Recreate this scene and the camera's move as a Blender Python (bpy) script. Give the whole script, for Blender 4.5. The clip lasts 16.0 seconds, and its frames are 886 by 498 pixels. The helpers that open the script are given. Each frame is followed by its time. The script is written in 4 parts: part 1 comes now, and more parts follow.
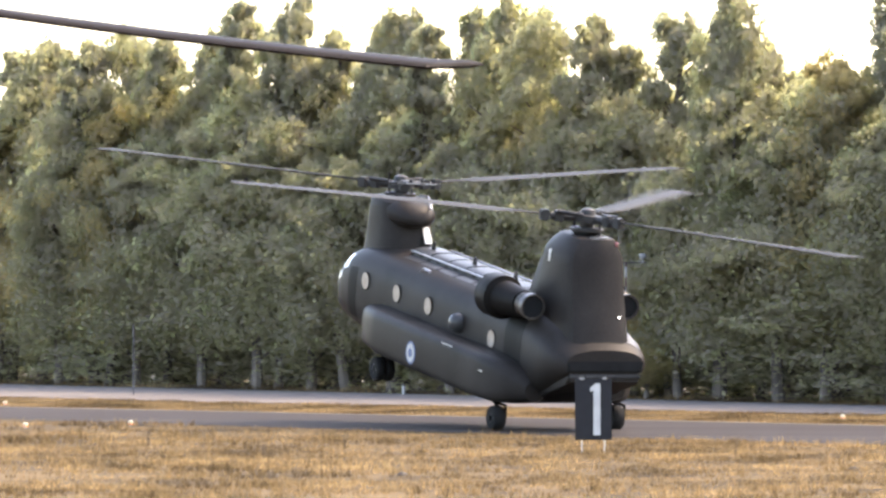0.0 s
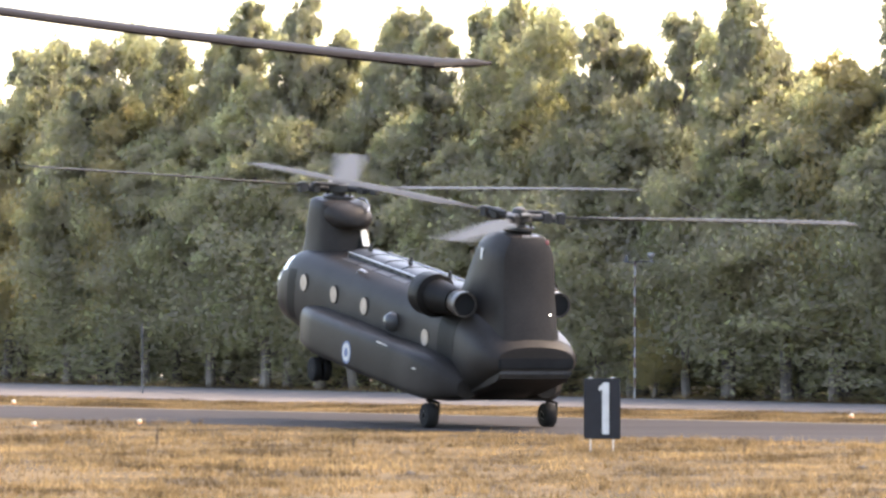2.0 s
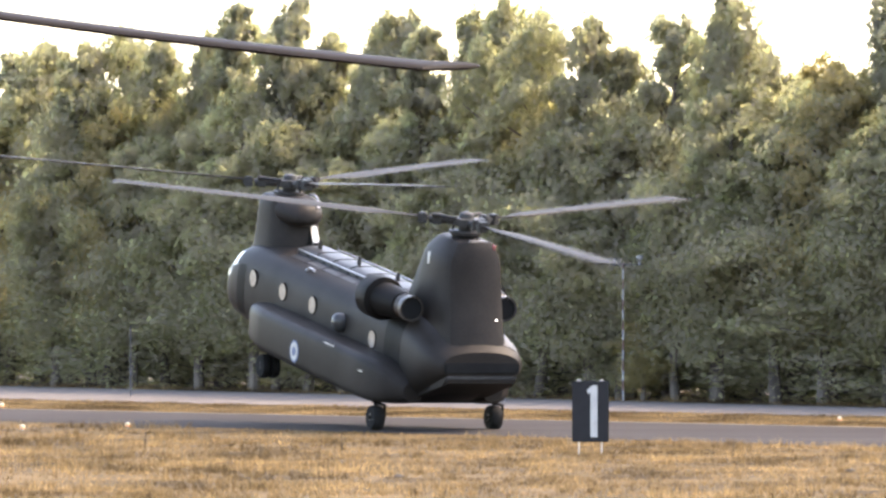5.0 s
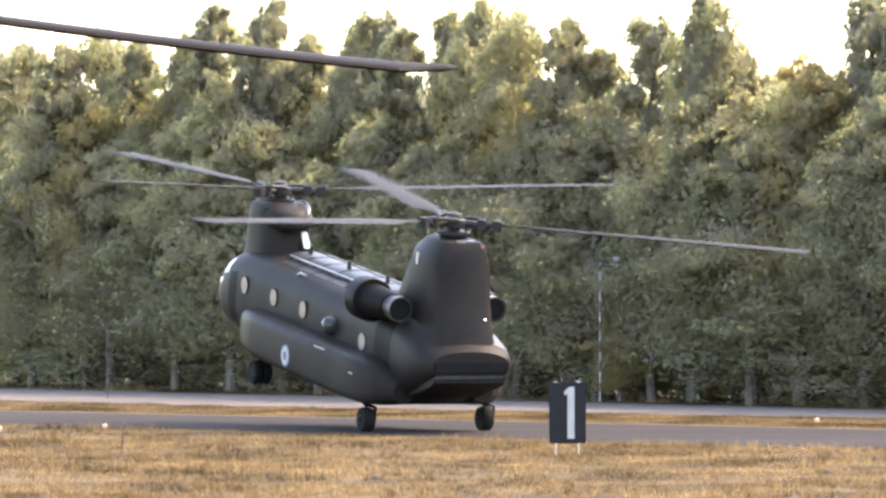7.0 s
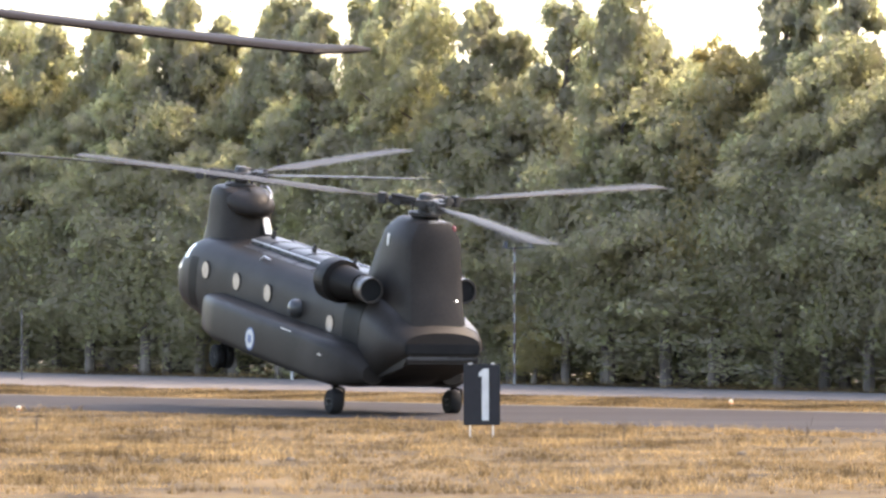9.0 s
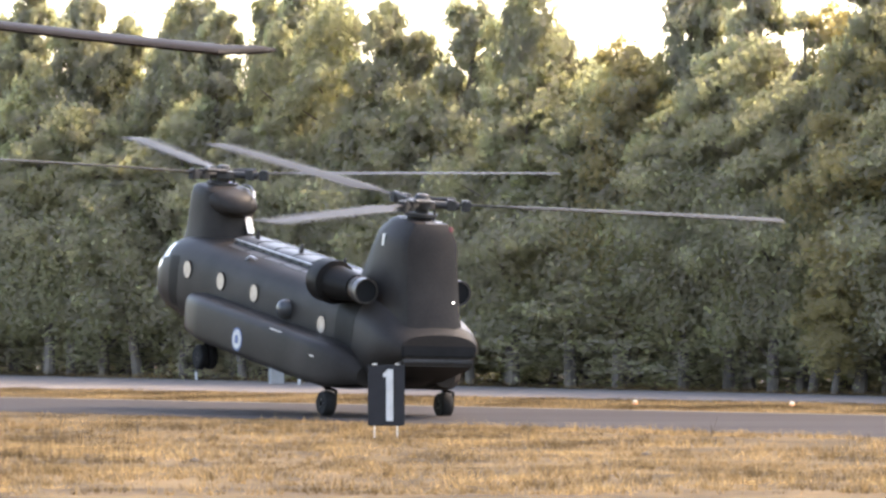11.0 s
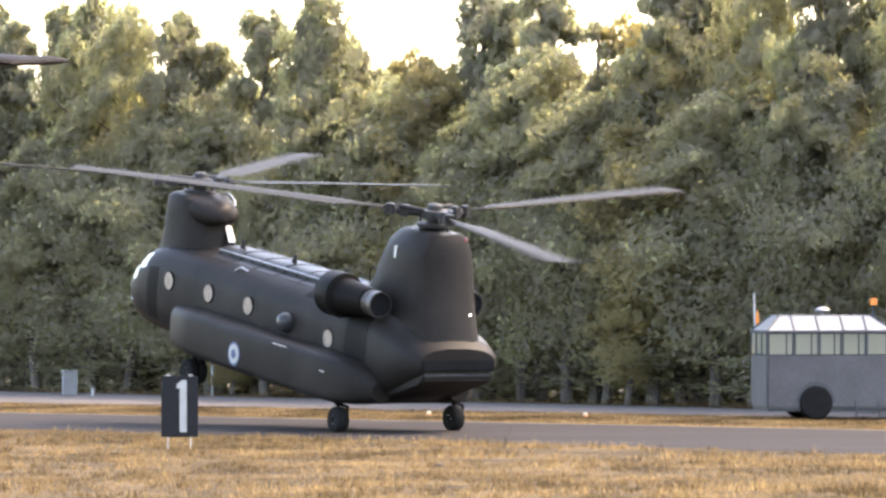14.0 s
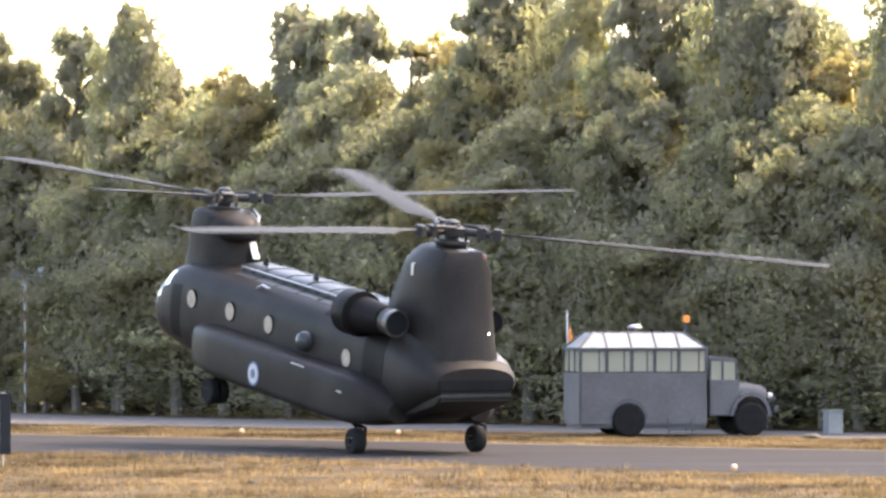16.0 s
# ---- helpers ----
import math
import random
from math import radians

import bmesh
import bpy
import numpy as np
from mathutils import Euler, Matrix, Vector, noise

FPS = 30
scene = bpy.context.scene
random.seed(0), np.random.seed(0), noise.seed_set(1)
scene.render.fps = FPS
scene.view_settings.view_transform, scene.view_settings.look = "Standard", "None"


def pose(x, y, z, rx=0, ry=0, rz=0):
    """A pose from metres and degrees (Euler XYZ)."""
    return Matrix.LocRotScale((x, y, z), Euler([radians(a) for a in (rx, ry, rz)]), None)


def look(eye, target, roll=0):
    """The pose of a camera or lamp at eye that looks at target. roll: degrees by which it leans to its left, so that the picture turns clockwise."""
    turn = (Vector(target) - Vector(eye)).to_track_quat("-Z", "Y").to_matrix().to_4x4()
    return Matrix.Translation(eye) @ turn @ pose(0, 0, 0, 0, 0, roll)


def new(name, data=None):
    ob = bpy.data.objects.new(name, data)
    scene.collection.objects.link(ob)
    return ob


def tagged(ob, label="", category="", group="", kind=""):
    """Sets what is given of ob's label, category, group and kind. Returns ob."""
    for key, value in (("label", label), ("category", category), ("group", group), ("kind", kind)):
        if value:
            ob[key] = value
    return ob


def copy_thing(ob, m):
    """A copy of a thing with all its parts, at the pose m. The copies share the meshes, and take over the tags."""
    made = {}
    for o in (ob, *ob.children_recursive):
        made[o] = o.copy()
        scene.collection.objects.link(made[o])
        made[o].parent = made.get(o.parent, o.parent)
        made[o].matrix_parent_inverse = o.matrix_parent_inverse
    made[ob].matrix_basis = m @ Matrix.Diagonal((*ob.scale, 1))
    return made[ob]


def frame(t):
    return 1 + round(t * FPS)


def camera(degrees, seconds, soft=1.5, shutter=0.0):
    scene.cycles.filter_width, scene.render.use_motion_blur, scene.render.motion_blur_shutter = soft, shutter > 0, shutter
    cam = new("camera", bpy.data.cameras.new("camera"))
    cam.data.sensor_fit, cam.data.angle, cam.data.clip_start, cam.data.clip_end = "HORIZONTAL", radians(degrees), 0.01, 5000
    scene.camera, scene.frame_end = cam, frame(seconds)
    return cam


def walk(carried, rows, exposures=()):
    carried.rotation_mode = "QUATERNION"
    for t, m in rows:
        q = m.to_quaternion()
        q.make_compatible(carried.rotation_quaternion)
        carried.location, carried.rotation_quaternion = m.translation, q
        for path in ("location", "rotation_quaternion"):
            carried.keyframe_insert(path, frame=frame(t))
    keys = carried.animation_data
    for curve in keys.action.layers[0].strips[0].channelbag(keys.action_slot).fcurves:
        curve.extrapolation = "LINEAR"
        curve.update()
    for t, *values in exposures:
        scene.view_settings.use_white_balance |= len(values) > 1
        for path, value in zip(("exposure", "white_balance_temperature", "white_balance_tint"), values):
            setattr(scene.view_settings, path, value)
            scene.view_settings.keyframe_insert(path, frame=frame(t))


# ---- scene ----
EYE = (0.0, 0.0, 4.4)


def aim(pan, tilt):
    """Pose of the tripod head: degrees to the right of +Y and above the level."""
    return pose(*EYE, 90 + tilt, 0, -pan)


cam = camera(7.476, 16.0, soft=2.7, shutter=0.09)
walk(cam, [
    (0, aim(0.0000, 0.0639)), (0.5, aim(-0.0659, 0.0639)), (1, aim(-0.0731, 0.1078)),
    (1.5, aim(-0.0731, 0.0782)), (2, aim(-0.0731, 0.0563)), (2.5, aim(-0.0439, 0.0639)),
    (3, aim(-0.0401, 0.0711)), (3.5, aim(-0.0329, 0.0713)), (6, aim(0.0879, 0.1150)),
    (6.5, aim(0.1354, 0.1518)), (7, aim(0.2192, 0.0930)), (7.5, aim(0.2850, 0.1150)),
    (8, aim(0.3801, 0.0565)), (8.5, aim(0.6069, 0.0639)), (9, aim(0.9430, -0.0607)),
    (9.2, aim(1.0819, -0.1481)), (11.3, aim(1.9963, -0.0497)), (11.5, aim(2.2154, -0.0719)),
    (12, aim(2.7344, -0.0645)), (12.5, aim(2.8295, 0.0157)), (13, aim(2.8228, 0.0157)),
    (13.5, aim(3.0271, 0.0448)), (14, aim(3.4950, 0.0376)), (14.5, aim(3.6779, 0.0816)),
    (15, aim(4.1387, 0.1694)), (15.5, aim(4.6066, 0.1914)), (16, aim(5.0745, 0.1837)),
], exposures=[(0, 3.35, 7150, 14), (16, 3.35, 7150, 14)])

# ---- light ----
SUN_AZ, SUN_EL = 60.0, 49.0          # degrees right of +Y, above the level
world = bpy.data.worlds.new("sky")
scene.world = world
world.use_nodes = True
wn = world.node_tree.nodes
sky = wn.new("ShaderNodeTexSky")
sky.sky_type = "NISHITA"
sky.sun_disc = False
sky.sun_elevation, sky.sun_rotation = radians(SUN_EL), radians(SUN_AZ)
sky.dust_density, sky.air_density, sky.ozone_density = 2.6, 0.9, 0.3
wn["Background"].inputs[1].default_value = 0.15
world.node_tree.links.new(sky.outputs[0], wn["Background"].inputs[0])
sun = new("sun", bpy.data.lights.new("sun", "SUN"))
sun.data.energy, sun.data.angle, sun.data.color = 0.62, radians(6.0), (1.0, 0.82, 0.58)
sd = Vector((math.sin(radians(SUN_AZ)) * math.cos(radians(SUN_EL)), math.cos(radians(SUN_AZ)) * math.cos(radians(SUN_EL)), math.sin(radians(SUN_EL))))
sun.matrix_world = look(sd * 300, (0, 0, 0))


# ---- materials ----
def material(name, colour, rough=0.6, metal=0.0, vary=0.25, scale=3.0, bump=0.0, fine=40.0, colour2=None, stretch=(1, 1, 1), spread=0.0):
    """Base colour broken up at two scales, with relief; spread: difference from piece to piece."""
    m = bpy.data.materials.new(name)
    m.use_nodes = True
    nt = m.node_tree
    n, link = nt.nodes, nt.links.new
    b = n["Principled BSDF"]
    b.inputs["Roughness"].default_value, b.inputs["Metallic"].default_value = rough, metal
    co, mp = n.new("ShaderNodeTexCoord"), n.new("ShaderNodeMapping")
    mp.inputs["Scale"].default_value = stretch
    link(co.outputs["Object"], mp.inputs[0])
    big, small = n.new("ShaderNodeTexNoise"), n.new("ShaderNodeTexNoise")
    for node, sc, det in ((big, scale, 4), (small, fine, 3)):
        node.inputs["Scale"].default_value, node.inputs["Detail"].default_value = sc, det
        link(mp.outputs[0], node.inputs["Vector"])
    add = n.new("ShaderNodeMath")
    add.operation = "MULTIPLY_ADD"
    link(small.outputs[0], add.inputs[0])
    add.inputs[1].default_value = 0.5
    link(big.outputs[0], add.inputs[2])
    ramp = n.new("ShaderNodeValToRGB")
    dark = [c * (1 - vary) for c in colour]
    ramp.color_ramp.elements[0].color, ramp.color_ramp.elements[0].position = (*dark, 1), 0.5
    ramp.color_ramp.elements[1].color, ramp.color_ramp.elements[1].position = (*(colour2 or [min(1, c * (1 + vary)) for c in colour]), 1), 1.0
    link(add.outputs[0], ramp.inputs[0])
    out = ramp.outputs[0]
    if spread:
        info, hue = n.new("ShaderNodeNewGeometry"), n.new("ShaderNodeHueSaturation")
        ma = n.new("ShaderNodeMapRange")
        ma.inputs["To Min"].default_value, ma.inputs["To Max"].default_value = 1 - spread, 1 + spread
        link(info.outputs["Random Per Island"], ma.inputs["Value"])
        link(ma.outputs[0], hue.inputs["Value"])
        link(out, hue.inputs["Color"])
        out = hue.outputs[0]
    link(out, b.inputs["Base Color"])
    if bump:
        bp = n.new("ShaderNodeBump")
        bp.inputs["Strength"].default_value, bp.inputs["Distance"].default_value = bump, 0.02
        link(add.outputs[0], bp.inputs["Height"])
        link(bp.outputs[0], b.inputs["Normal"])
    return m


def leafy(name, colour, glow, spread=0.4, patchy=False):
    """Thin leaves: a diffuse face that also lets light through."""
    m = material(name, colour, 0.7, 0, 0.16, 0.35, 0, 2.5, None, (1, 1, 1), spread)
    if patchy:
        m = material(name, colour, 0.7, 0, 0.62, 0.5, 0, 5.0, None, (0.7, 0.45, 1), spread)
        stops = m.node_tree.nodes["Color Ramp"].color_ramp.elements
        stops[0].position, stops[1].position = 0.62, 0.9
    nt = m.node_tree
    b = nt.nodes["Principled BSDF"]
    b.inputs["Specular IOR Level"].default_value = 0.06
    tr, mix = nt.nodes.new("ShaderNodeBsdfTranslucent"), nt.nodes.new("ShaderNodeMixShader")
    tr.inputs[0].default_value = (*glow, 1)
    mix.inputs[0].default_value = 0.52
    if patchy:
        nt.links.new(b.inputs["Base Color"].links[0].from_socket, tr.inputs[0])
    nt.links.new(b.outputs[0], mix.inputs[1])
    nt.links.new(tr.outputs[0], mix.inputs[2])
    nt.links.new(mix.outputs[0], nt.nodes["Material Output"].inputs[0])
    return m


DRY = material("dry_grass", (0.040, 0.027, 0.0125), 0.95, 0, 0.6, 0.42, 0.6, 3.2, (0.102, 0.069, 0.032), (1, 0.6, 1))
STRAW = leafy("straw", (0.150, 0.101, 0.047), (0.2, 0.138, 0.062), 0.7, True)
ASPHALT = material("taxiway_asphalt", (0.031, 0.0275, 0.026), 0.9, 0, 0.25, 0.5, 0.3, 9.0, None, (0.12, 1, 1))
RUNWAY = material("runway_concrete", (0.108, 0.094, 0.084), 0.9, 0, 0.15, 0.12, 0.3, 7.0)
BARK = material("pine_bark", (0.08, 0.065, 0.055), 0.95, 0, 0.4, 2.0, 0.8, 14.0, (0.14, 0.115, 0.095), (1, 1, 0.3))
LEAF = leafy("pine_leaves", (0.156, 0.130, 0.106), (0.470, 0.468, 0.205), 0.06)
LEAF_B = leafy("eucalyptus_leaves", (0.153, 0.130, 0.110), (0.450, 0.448, 0.225), 0.06)
LEAF_C = leafy("yellowing_leaves", (0.155, 0.130, 0.085), (0.56, 0.47, 0.17), 0.06)
PAINT = material("dark_drab_paint", (0.0180, 0.0155, 0.0137), 0.45, 0, 0.38, 0.7, 0.05, 22.0)
PAINT_B = material("soot_stained_paint", (0.0080, 0.0072, 0.0065), 0.5, 0, 0.35, 0.8, 0.05, 16.0)
# lighter than the hull paint: sky sheen and sun glint put into the colour
SHEEN_GREY = material("sheen_grey_paint", (0.030, 0.030, 0.031), 0.42, 0, 0.4, 1.4, 0.05, 18.0)
DARK = material("dark_cavity", (0.012, 0.012, 0.012), 0.9, 0, 0.2)
STEEL = material("worn_steel", (0.30, 0.29, 0.28), 0.38, 0.8, 0.25, 4.0)
RED = material("red_lamp_cap", (0.16, 0.03, 0.025), 0.3, 0, 0.1)
EXHAUST = material("heat_stained_metal", (0.07, 0.062, 0.055), 0.4, 0.7, 0.35, 5.0)
HEADMETAL = material("rotor_head_metal", (0.022, 0.0205, 0.019), 0.5, 0.0, 0.3, 5.0)
BLADE = material("grey_blade_paint", (0.0155, 0.0142, 0.0122), 0.6, 0, 0.18, 1.2, 0, 20.0)
BLADE_DARK = material("dark_blade_paint", (0.0066, 0.0045, 0.0037), 0.65, 0, 0.25, 1.5, 0, 25.0)
RUBBER = material("tyre_rubber", (0.010, 0.0095, 0.009), 0.85, 0, 0.3, 6.0)
WHITE = material("white_paint", (0.5, 0.49, 0.46), 0.5, 0, 0.08, 5.0)
BLUE = material("roundel_blue", (0.03, 0.05, 0.12), 0.5, 0, 0.1, 5.0)
BLACK = material("black_board", (0.011, 0.0105, 0.0115), 0.6, 0, 0.2, 4.0)
# pale base colour holds the sun glint of cockpit panes and pylon panel
PLEXI = material("glint_pale_plexiglass", (0.58, 0.56, 0.51), 0.12, 0, 0.14, 7.0)
for m, level in ((SHEEN_GREY, 0.12), (PAINT, 0.04), (PAINT_B, 0.03), (RUBBER, 0.08), (DARK, 0.0), (HEADMETAL, 0.15), (BLADE, 0.06), (BLACK, 0.15), (BLADE_DARK, 0.05), (ASPHALT, 0.03), (RUNWAY, 0.03), (DRY, 0.05)):
    m.node_tree.nodes["Principled BSDF"].inputs["Specular IOR Level"].default_value = level
# white paint darkened in its colour, after the shaded face of the marker board
DIM_WHITE = material("dimmed_white_paint", (0.30, 0.29, 0.27), 0.6, 0, 0.15, 6.0)
LITTER = material("needle_litter", (0.07, 0.055, 0.04), 0.95, 0, 0.4, 0.5, 0.5, 5.0, (0.11, 0.085, 0.055))
GREY = material("grey_truck_paint", (0.050, 0.046, 0.046), 0.6, 0, 0.3, 1.1, 0, 9.0)
ROOFGLASS = material("pale_roof_glass", (0.12, 0.125, 0.125), 0.35, 0, 0.2, 4.0)
GREYDARK = material("dark_truck_trim", (0.026, 0.026, 0.028), 0.55, 0, 0.2, 2.0)
CONCRETE = material("pale_concrete", (0.17, 0.165, 0.155), 0.85, 0, 0.15, 3.0)
ORANGE = material("orange_plastic", (0.75, 0.22, 0.03), 0.4, 0, 0.1)
LAMPGLASS = material("frosted_lamp_cap", (0.55, 0.47, 0.30), 0.35, 0, 0.1, 20.0)
MASTWHITE = material("dirty_white_mast_paint", (0.2, 0.195, 0.185), 0.7, 0, 0.3, 5.0)
BANDRED = material("dull_red_paint", (0.07, 0.03, 0.025), 0.6, 0, 0.2, 6.0)
# tan base colour paints the pale to reddish reflections of the ports
PORTGLASS = material("reflection_tan_glass", (0.24, 0.20, 0.165), 0.15, 0, 0.2, 6.0)
SOIL = material("clod_soil", (0.05, 0.038, 0.026), 0.95, 0, 0.4, 8.0, 0.5)

# truck windows: pale yellow, half translucent
GLASS = leafy("pale_yellow_window_glass", (0.34, 0.33, 0.26), (0.62, 0.58, 0.42), 0.12)
glow = bpy.data.materials.new("lamp_glow")
glow.use_nodes = True
glow.node_tree.nodes["Principled BSDF"].inputs["Emission Color"].default_value = (1, 0.95, 0.85, 1)
glow.node_tree.nodes["Principled BSDF"].inputs["Emission Strength"].default_value = 0.6
GLOW = glow


# ---- mesh helpers ----
def part(name, bm, mat, parent=None, label="", at=None, smooth=True):
    """Links a bmesh as one mesh object under parent."""
    if isinstance(bm, bmesh.types.BMesh):
        me = bpy.data.meshes.new(name)
        bmesh.ops.recalc_face_normals(bm, faces=bm.faces)
        for f in bm.faces:
            f.smooth = smooth
        for e in bm.edges:
            if len(e.link_faces) == 2 and e.calc_face_angle(0) > 0.6:
                e.smooth = False
        bm.to_mesh(me)
        bm.free()
    else:
        me = bm
    if mat and not me.materials:
        me.materials.append(mat)
    ob = new(name, me)
    ob.parent = parent
    if at is not None:
        ob.matrix_basis = at
    if label:
        tagged(ob, label)
    return ob


def ring(bm, pts):
    return [bm.verts.new(p) for p in pts]


def skin(bm, rings, cap0=True, cap1=True, closed=True):
    n = len(rings[0])
    for a, b in zip(rings, rings[1:]):
        for i in range(n if closed else n - 1):
            j = (i + 1) % n
            bm.faces.new((a[i], a[j], b[j], b[i]))
    if cap0:
        bm.faces.new(rings[0][::-1])
    if cap1:
        bm.faces.new(rings[-1])
    return bm


def oval(cy, cz, hw, hh, power=2.5, n=28):
    """A rounded-box outline in the y, z plane."""
    out = []
    for i in range(n):
        a = 2 * math.pi * i / n
        c, s = math.cos(a), math.sin(a)
        out.append((cy + hw * math.copysign(abs(c) ** (2 / power), c), cz + hh * math.copysign(abs(s) ** (2 / power), s)))
    return out


def loft(stations, n=28):
    """stations: x, bottom, top, half width, power, y offset."""
    bm = bmesh.new()
    rings = []
    for x, bot, top, hw, power, cy in stations:
        rings.append(ring(bm, [(x, y, z) for y, z in oval(cy, (bot + top) / 2, hw, (top - bot) / 2, power, n)]))
    return skin(bm, rings)


def revolve(profile, axis="x", n=20, origin=(0, 0, 0)):
    """profile: (along, radius) pairs turned round an axis."""
    bm = bmesh.new()
    o = Vector(origin)
    rings = []
    for a, r in profile:
        pts = []
        for i in range(n):
            t = 2 * math.pi * i / n
            c, s = r * math.cos(t), r * math.sin(t)
            pts.append(o + Vector({"x": (a, c, s), "y": (c, a, s), "z": (c, s, a)}[axis]))
        rings.append(ring(bm, pts))
    return skin(bm, rings)


def tube(points, r, n=8):
    bm = bmesh.new()
    pts = [Vector(p) for p in points]
    rs = r if isinstance(r, (list, tuple)) else [r] * len(pts)
    rings = []
    for i, p in enumerate(pts):
        d = (pts[min(i + 1, len(pts) - 1)] - pts[max(i - 1, 0)]).normalized()
        u = d.orthogonal().normalized() if abs(d.z) > 0.9 else d.cross(Vector((0, 0, 1))).normalized()
        w = d.cross(u)
        rings.append(ring(bm, [p + rs[i] * (math.cos(2 * math.pi * k / n) * u + math.sin(2 * math.pi * k / n) * w) for k in range(n)]))
    return skin(bm, rings)


def block(x0, x1, y0, y1, z0, z1, bev=0.01):
    bm = bmesh.new()
    bmesh.ops.create_cube(bm, size=1, matrix=Matrix.LocRotScale(((x0 + x1) / 2, (y0 + y1) / 2, (z0 + z1) / 2), None, (x1 - x0, y1 - y0, z1 - z0)))
    if bev:
        bmesh.ops.bevel(bm, geom=bm.edges[:], offset=bev, segments=2, affect="EDGES")
    return bm


def prism(outline, y0, y1, bev=0.0):
    """An outline in x, z drawn out along y."""
    bm = bmesh.new()
    skin(bm, [ring(bm, [(x, y0, z) for x, z in outline]), ring(bm, [(x, y1, z) for x, z in outline])])
    if bev:
        bmesh.ops.bevel(bm, geom=bm.edges[:], offset=bev, segments=2, affect="EDGES")
    return bm


def join(*bms):
    me = bpy.data.meshes.new("tmp")
    out = bmesh.new()
    for b in bms:
        b.to_mesh(me)
        out.from_mesh(me)
        b.free()
    bpy.data.meshes.remove(me)
    return out


def empty(name, m, label, category, group=""):
    ob = new(name)
    ob.empty_display_size = 0.5
    ob.matrix_basis = m
    return tagged(ob, label, category, group)


# ---- the ground ----
def sheet(name, corners, z, mat, label, category):
    bm = bmesh.new()
    bm.faces.new([bm.verts.new((x, y, z)) for x, y in corners])
    ob = part(name, bm, mat, None, "", None, False)
    return tagged(ob, label, category, "", "structure")


# edges of the paving: depth at x = 0 and slope
TAXI_NEAR, TAXI_FAR, RUN_NEAR, RUN_FAR = (169.3, -1.166), (186.1, -0.905), (198.6, -0.878), (215.5, -1.197)


def edge(line, x):
    return line[0] + line[1] * x


def strip(near, far, x0=-60, x1=75):
    a = [(x0, edge(near, x0)), (x1, edge(near, x1))]
    return a + [(x1, edge(far, x1)), (x0, edge(far, x0))]


sheet("ground", [(-3000, -1500), (3000, -1500), (3000, 4500), (-3000, 4500)], 0, DRY, "dry golden mown airfield grass", "ground")
sheet("taxiway", strip(TAXI_NEAR, TAXI_FAR), 0.012, ASPHALT, "grey asphalt taxiway between dry grass strips", "road")
sheet("runway", strip(RUN_NEAR, RUN_FAR), 0.012, RUNWAY, "pale grey runway in front of the trees", "road")

sheet("soil_verge", strip(TAXI_FAR, (TAXI_FAR[0] + 0.45, TAXI_FAR[1])), 0.018, SOIL, "thin line of bare dark soil along the taxiway", "ground")
sheet("forest_floor", strip((RUN_FAR[0] + 1.2, RUN_FAR[1]), (RUN_FAR[0] + 420, RUN_FAR[1]), -160, 190), 0.01, LITTER, "dark needle litter under the trees", "ground")


def grass(name, count, place, height, label, seed):
    """Many short straw blades in one mesh."""
    r = np.random.RandomState(seed)
    xs, ys = place(r, count)
    count = len(xs)
    h = height * r.uniform(0.4, 1.3, count) * (0.5 + 1.1 * value_noise(xs * 1.1, ys * 0.6, 9))
    a, w = r.uniform(0, np.pi, count), r.uniform(0.004, 0.011, count)
    lx, ly = r.normal(0, 0.4, count) * h, r.normal(0, 0.4, count) * h
    v = np.zeros((count, 3, 3))
    v[:, 0] = np.stack([xs - np.cos(a) * w, ys - np.sin(a) * w, np.zeros(count) - 0.005], 1)
    v[:, 1] = np.stack([xs + np.cos(a) * w, ys + np.sin(a) * w, np.zeros(count) - 0.005], 1)
    v[:, 2] = np.stack([xs + lx, ys + ly, h], 1)
    me = bpy.data.meshes.new(name)
    me.from_pydata(v.reshape(-1, 3).tolist(), [], np.arange(count * 3).reshape(-1, 3).tolist())
    ob = part(name, me, STRAW)
    return tagged(ob, label, "grass", "", "stuff")


def near_field(r, n):
    y = 118 + 62 * r.uniform(0, 1, n) ** 1.1
    x = r.uniform(-0.075, 0.165, n) * y
    keep = (y < edge(TAXI_NEAR, x) - 0.15 + r.normal(0, 0.12, n)) & (noise_mask(x, y) > r.uniform(0, 1, n))
    return x[keep], y[keep]


def tufts(r, n):
    """Blades gathered in tufts."""
    k = n // 9
    y = 118 + 60 * r.uniform(0, 1, k)
    x = r.uniform(-0.075, 0.165, k) * y
    keep = (y < edge(TAXI_NEAR, x) - 0.3) & (noise_mask(x * 0.6 + 3, y * 1.3) > r.uniform(0.15, 0.9, k))
    x, y = np.repeat(x[keep], 9), np.repeat(y[keep], 9)
    return x + r.normal(0, 0.05, len(x)), y + r.normal(0, 0.05, len(y))


def value_noise(x, y, seed):
    """Smooth random values from 0 to 1 on a unit lattice."""
    table = np.random.RandomState(seed).uniform(0, 1, (256, 256))
    i, k = np.floor(x).astype(int), np.floor(y).astype(int)
    u, v = x - i, y - k
    u, v = u * u * (3 - 2 * u), v * v * (3 - 2 * v)
    low = table[i % 256, k % 256] * (1 - u) + table[(i + 1) % 256, k % 256] * u
    high = table[i % 256, (k + 1) % 256] * (1 - u) + table[(i + 1) % 256, (k + 1) % 256] * u
    return low * (1 - v) + high * v


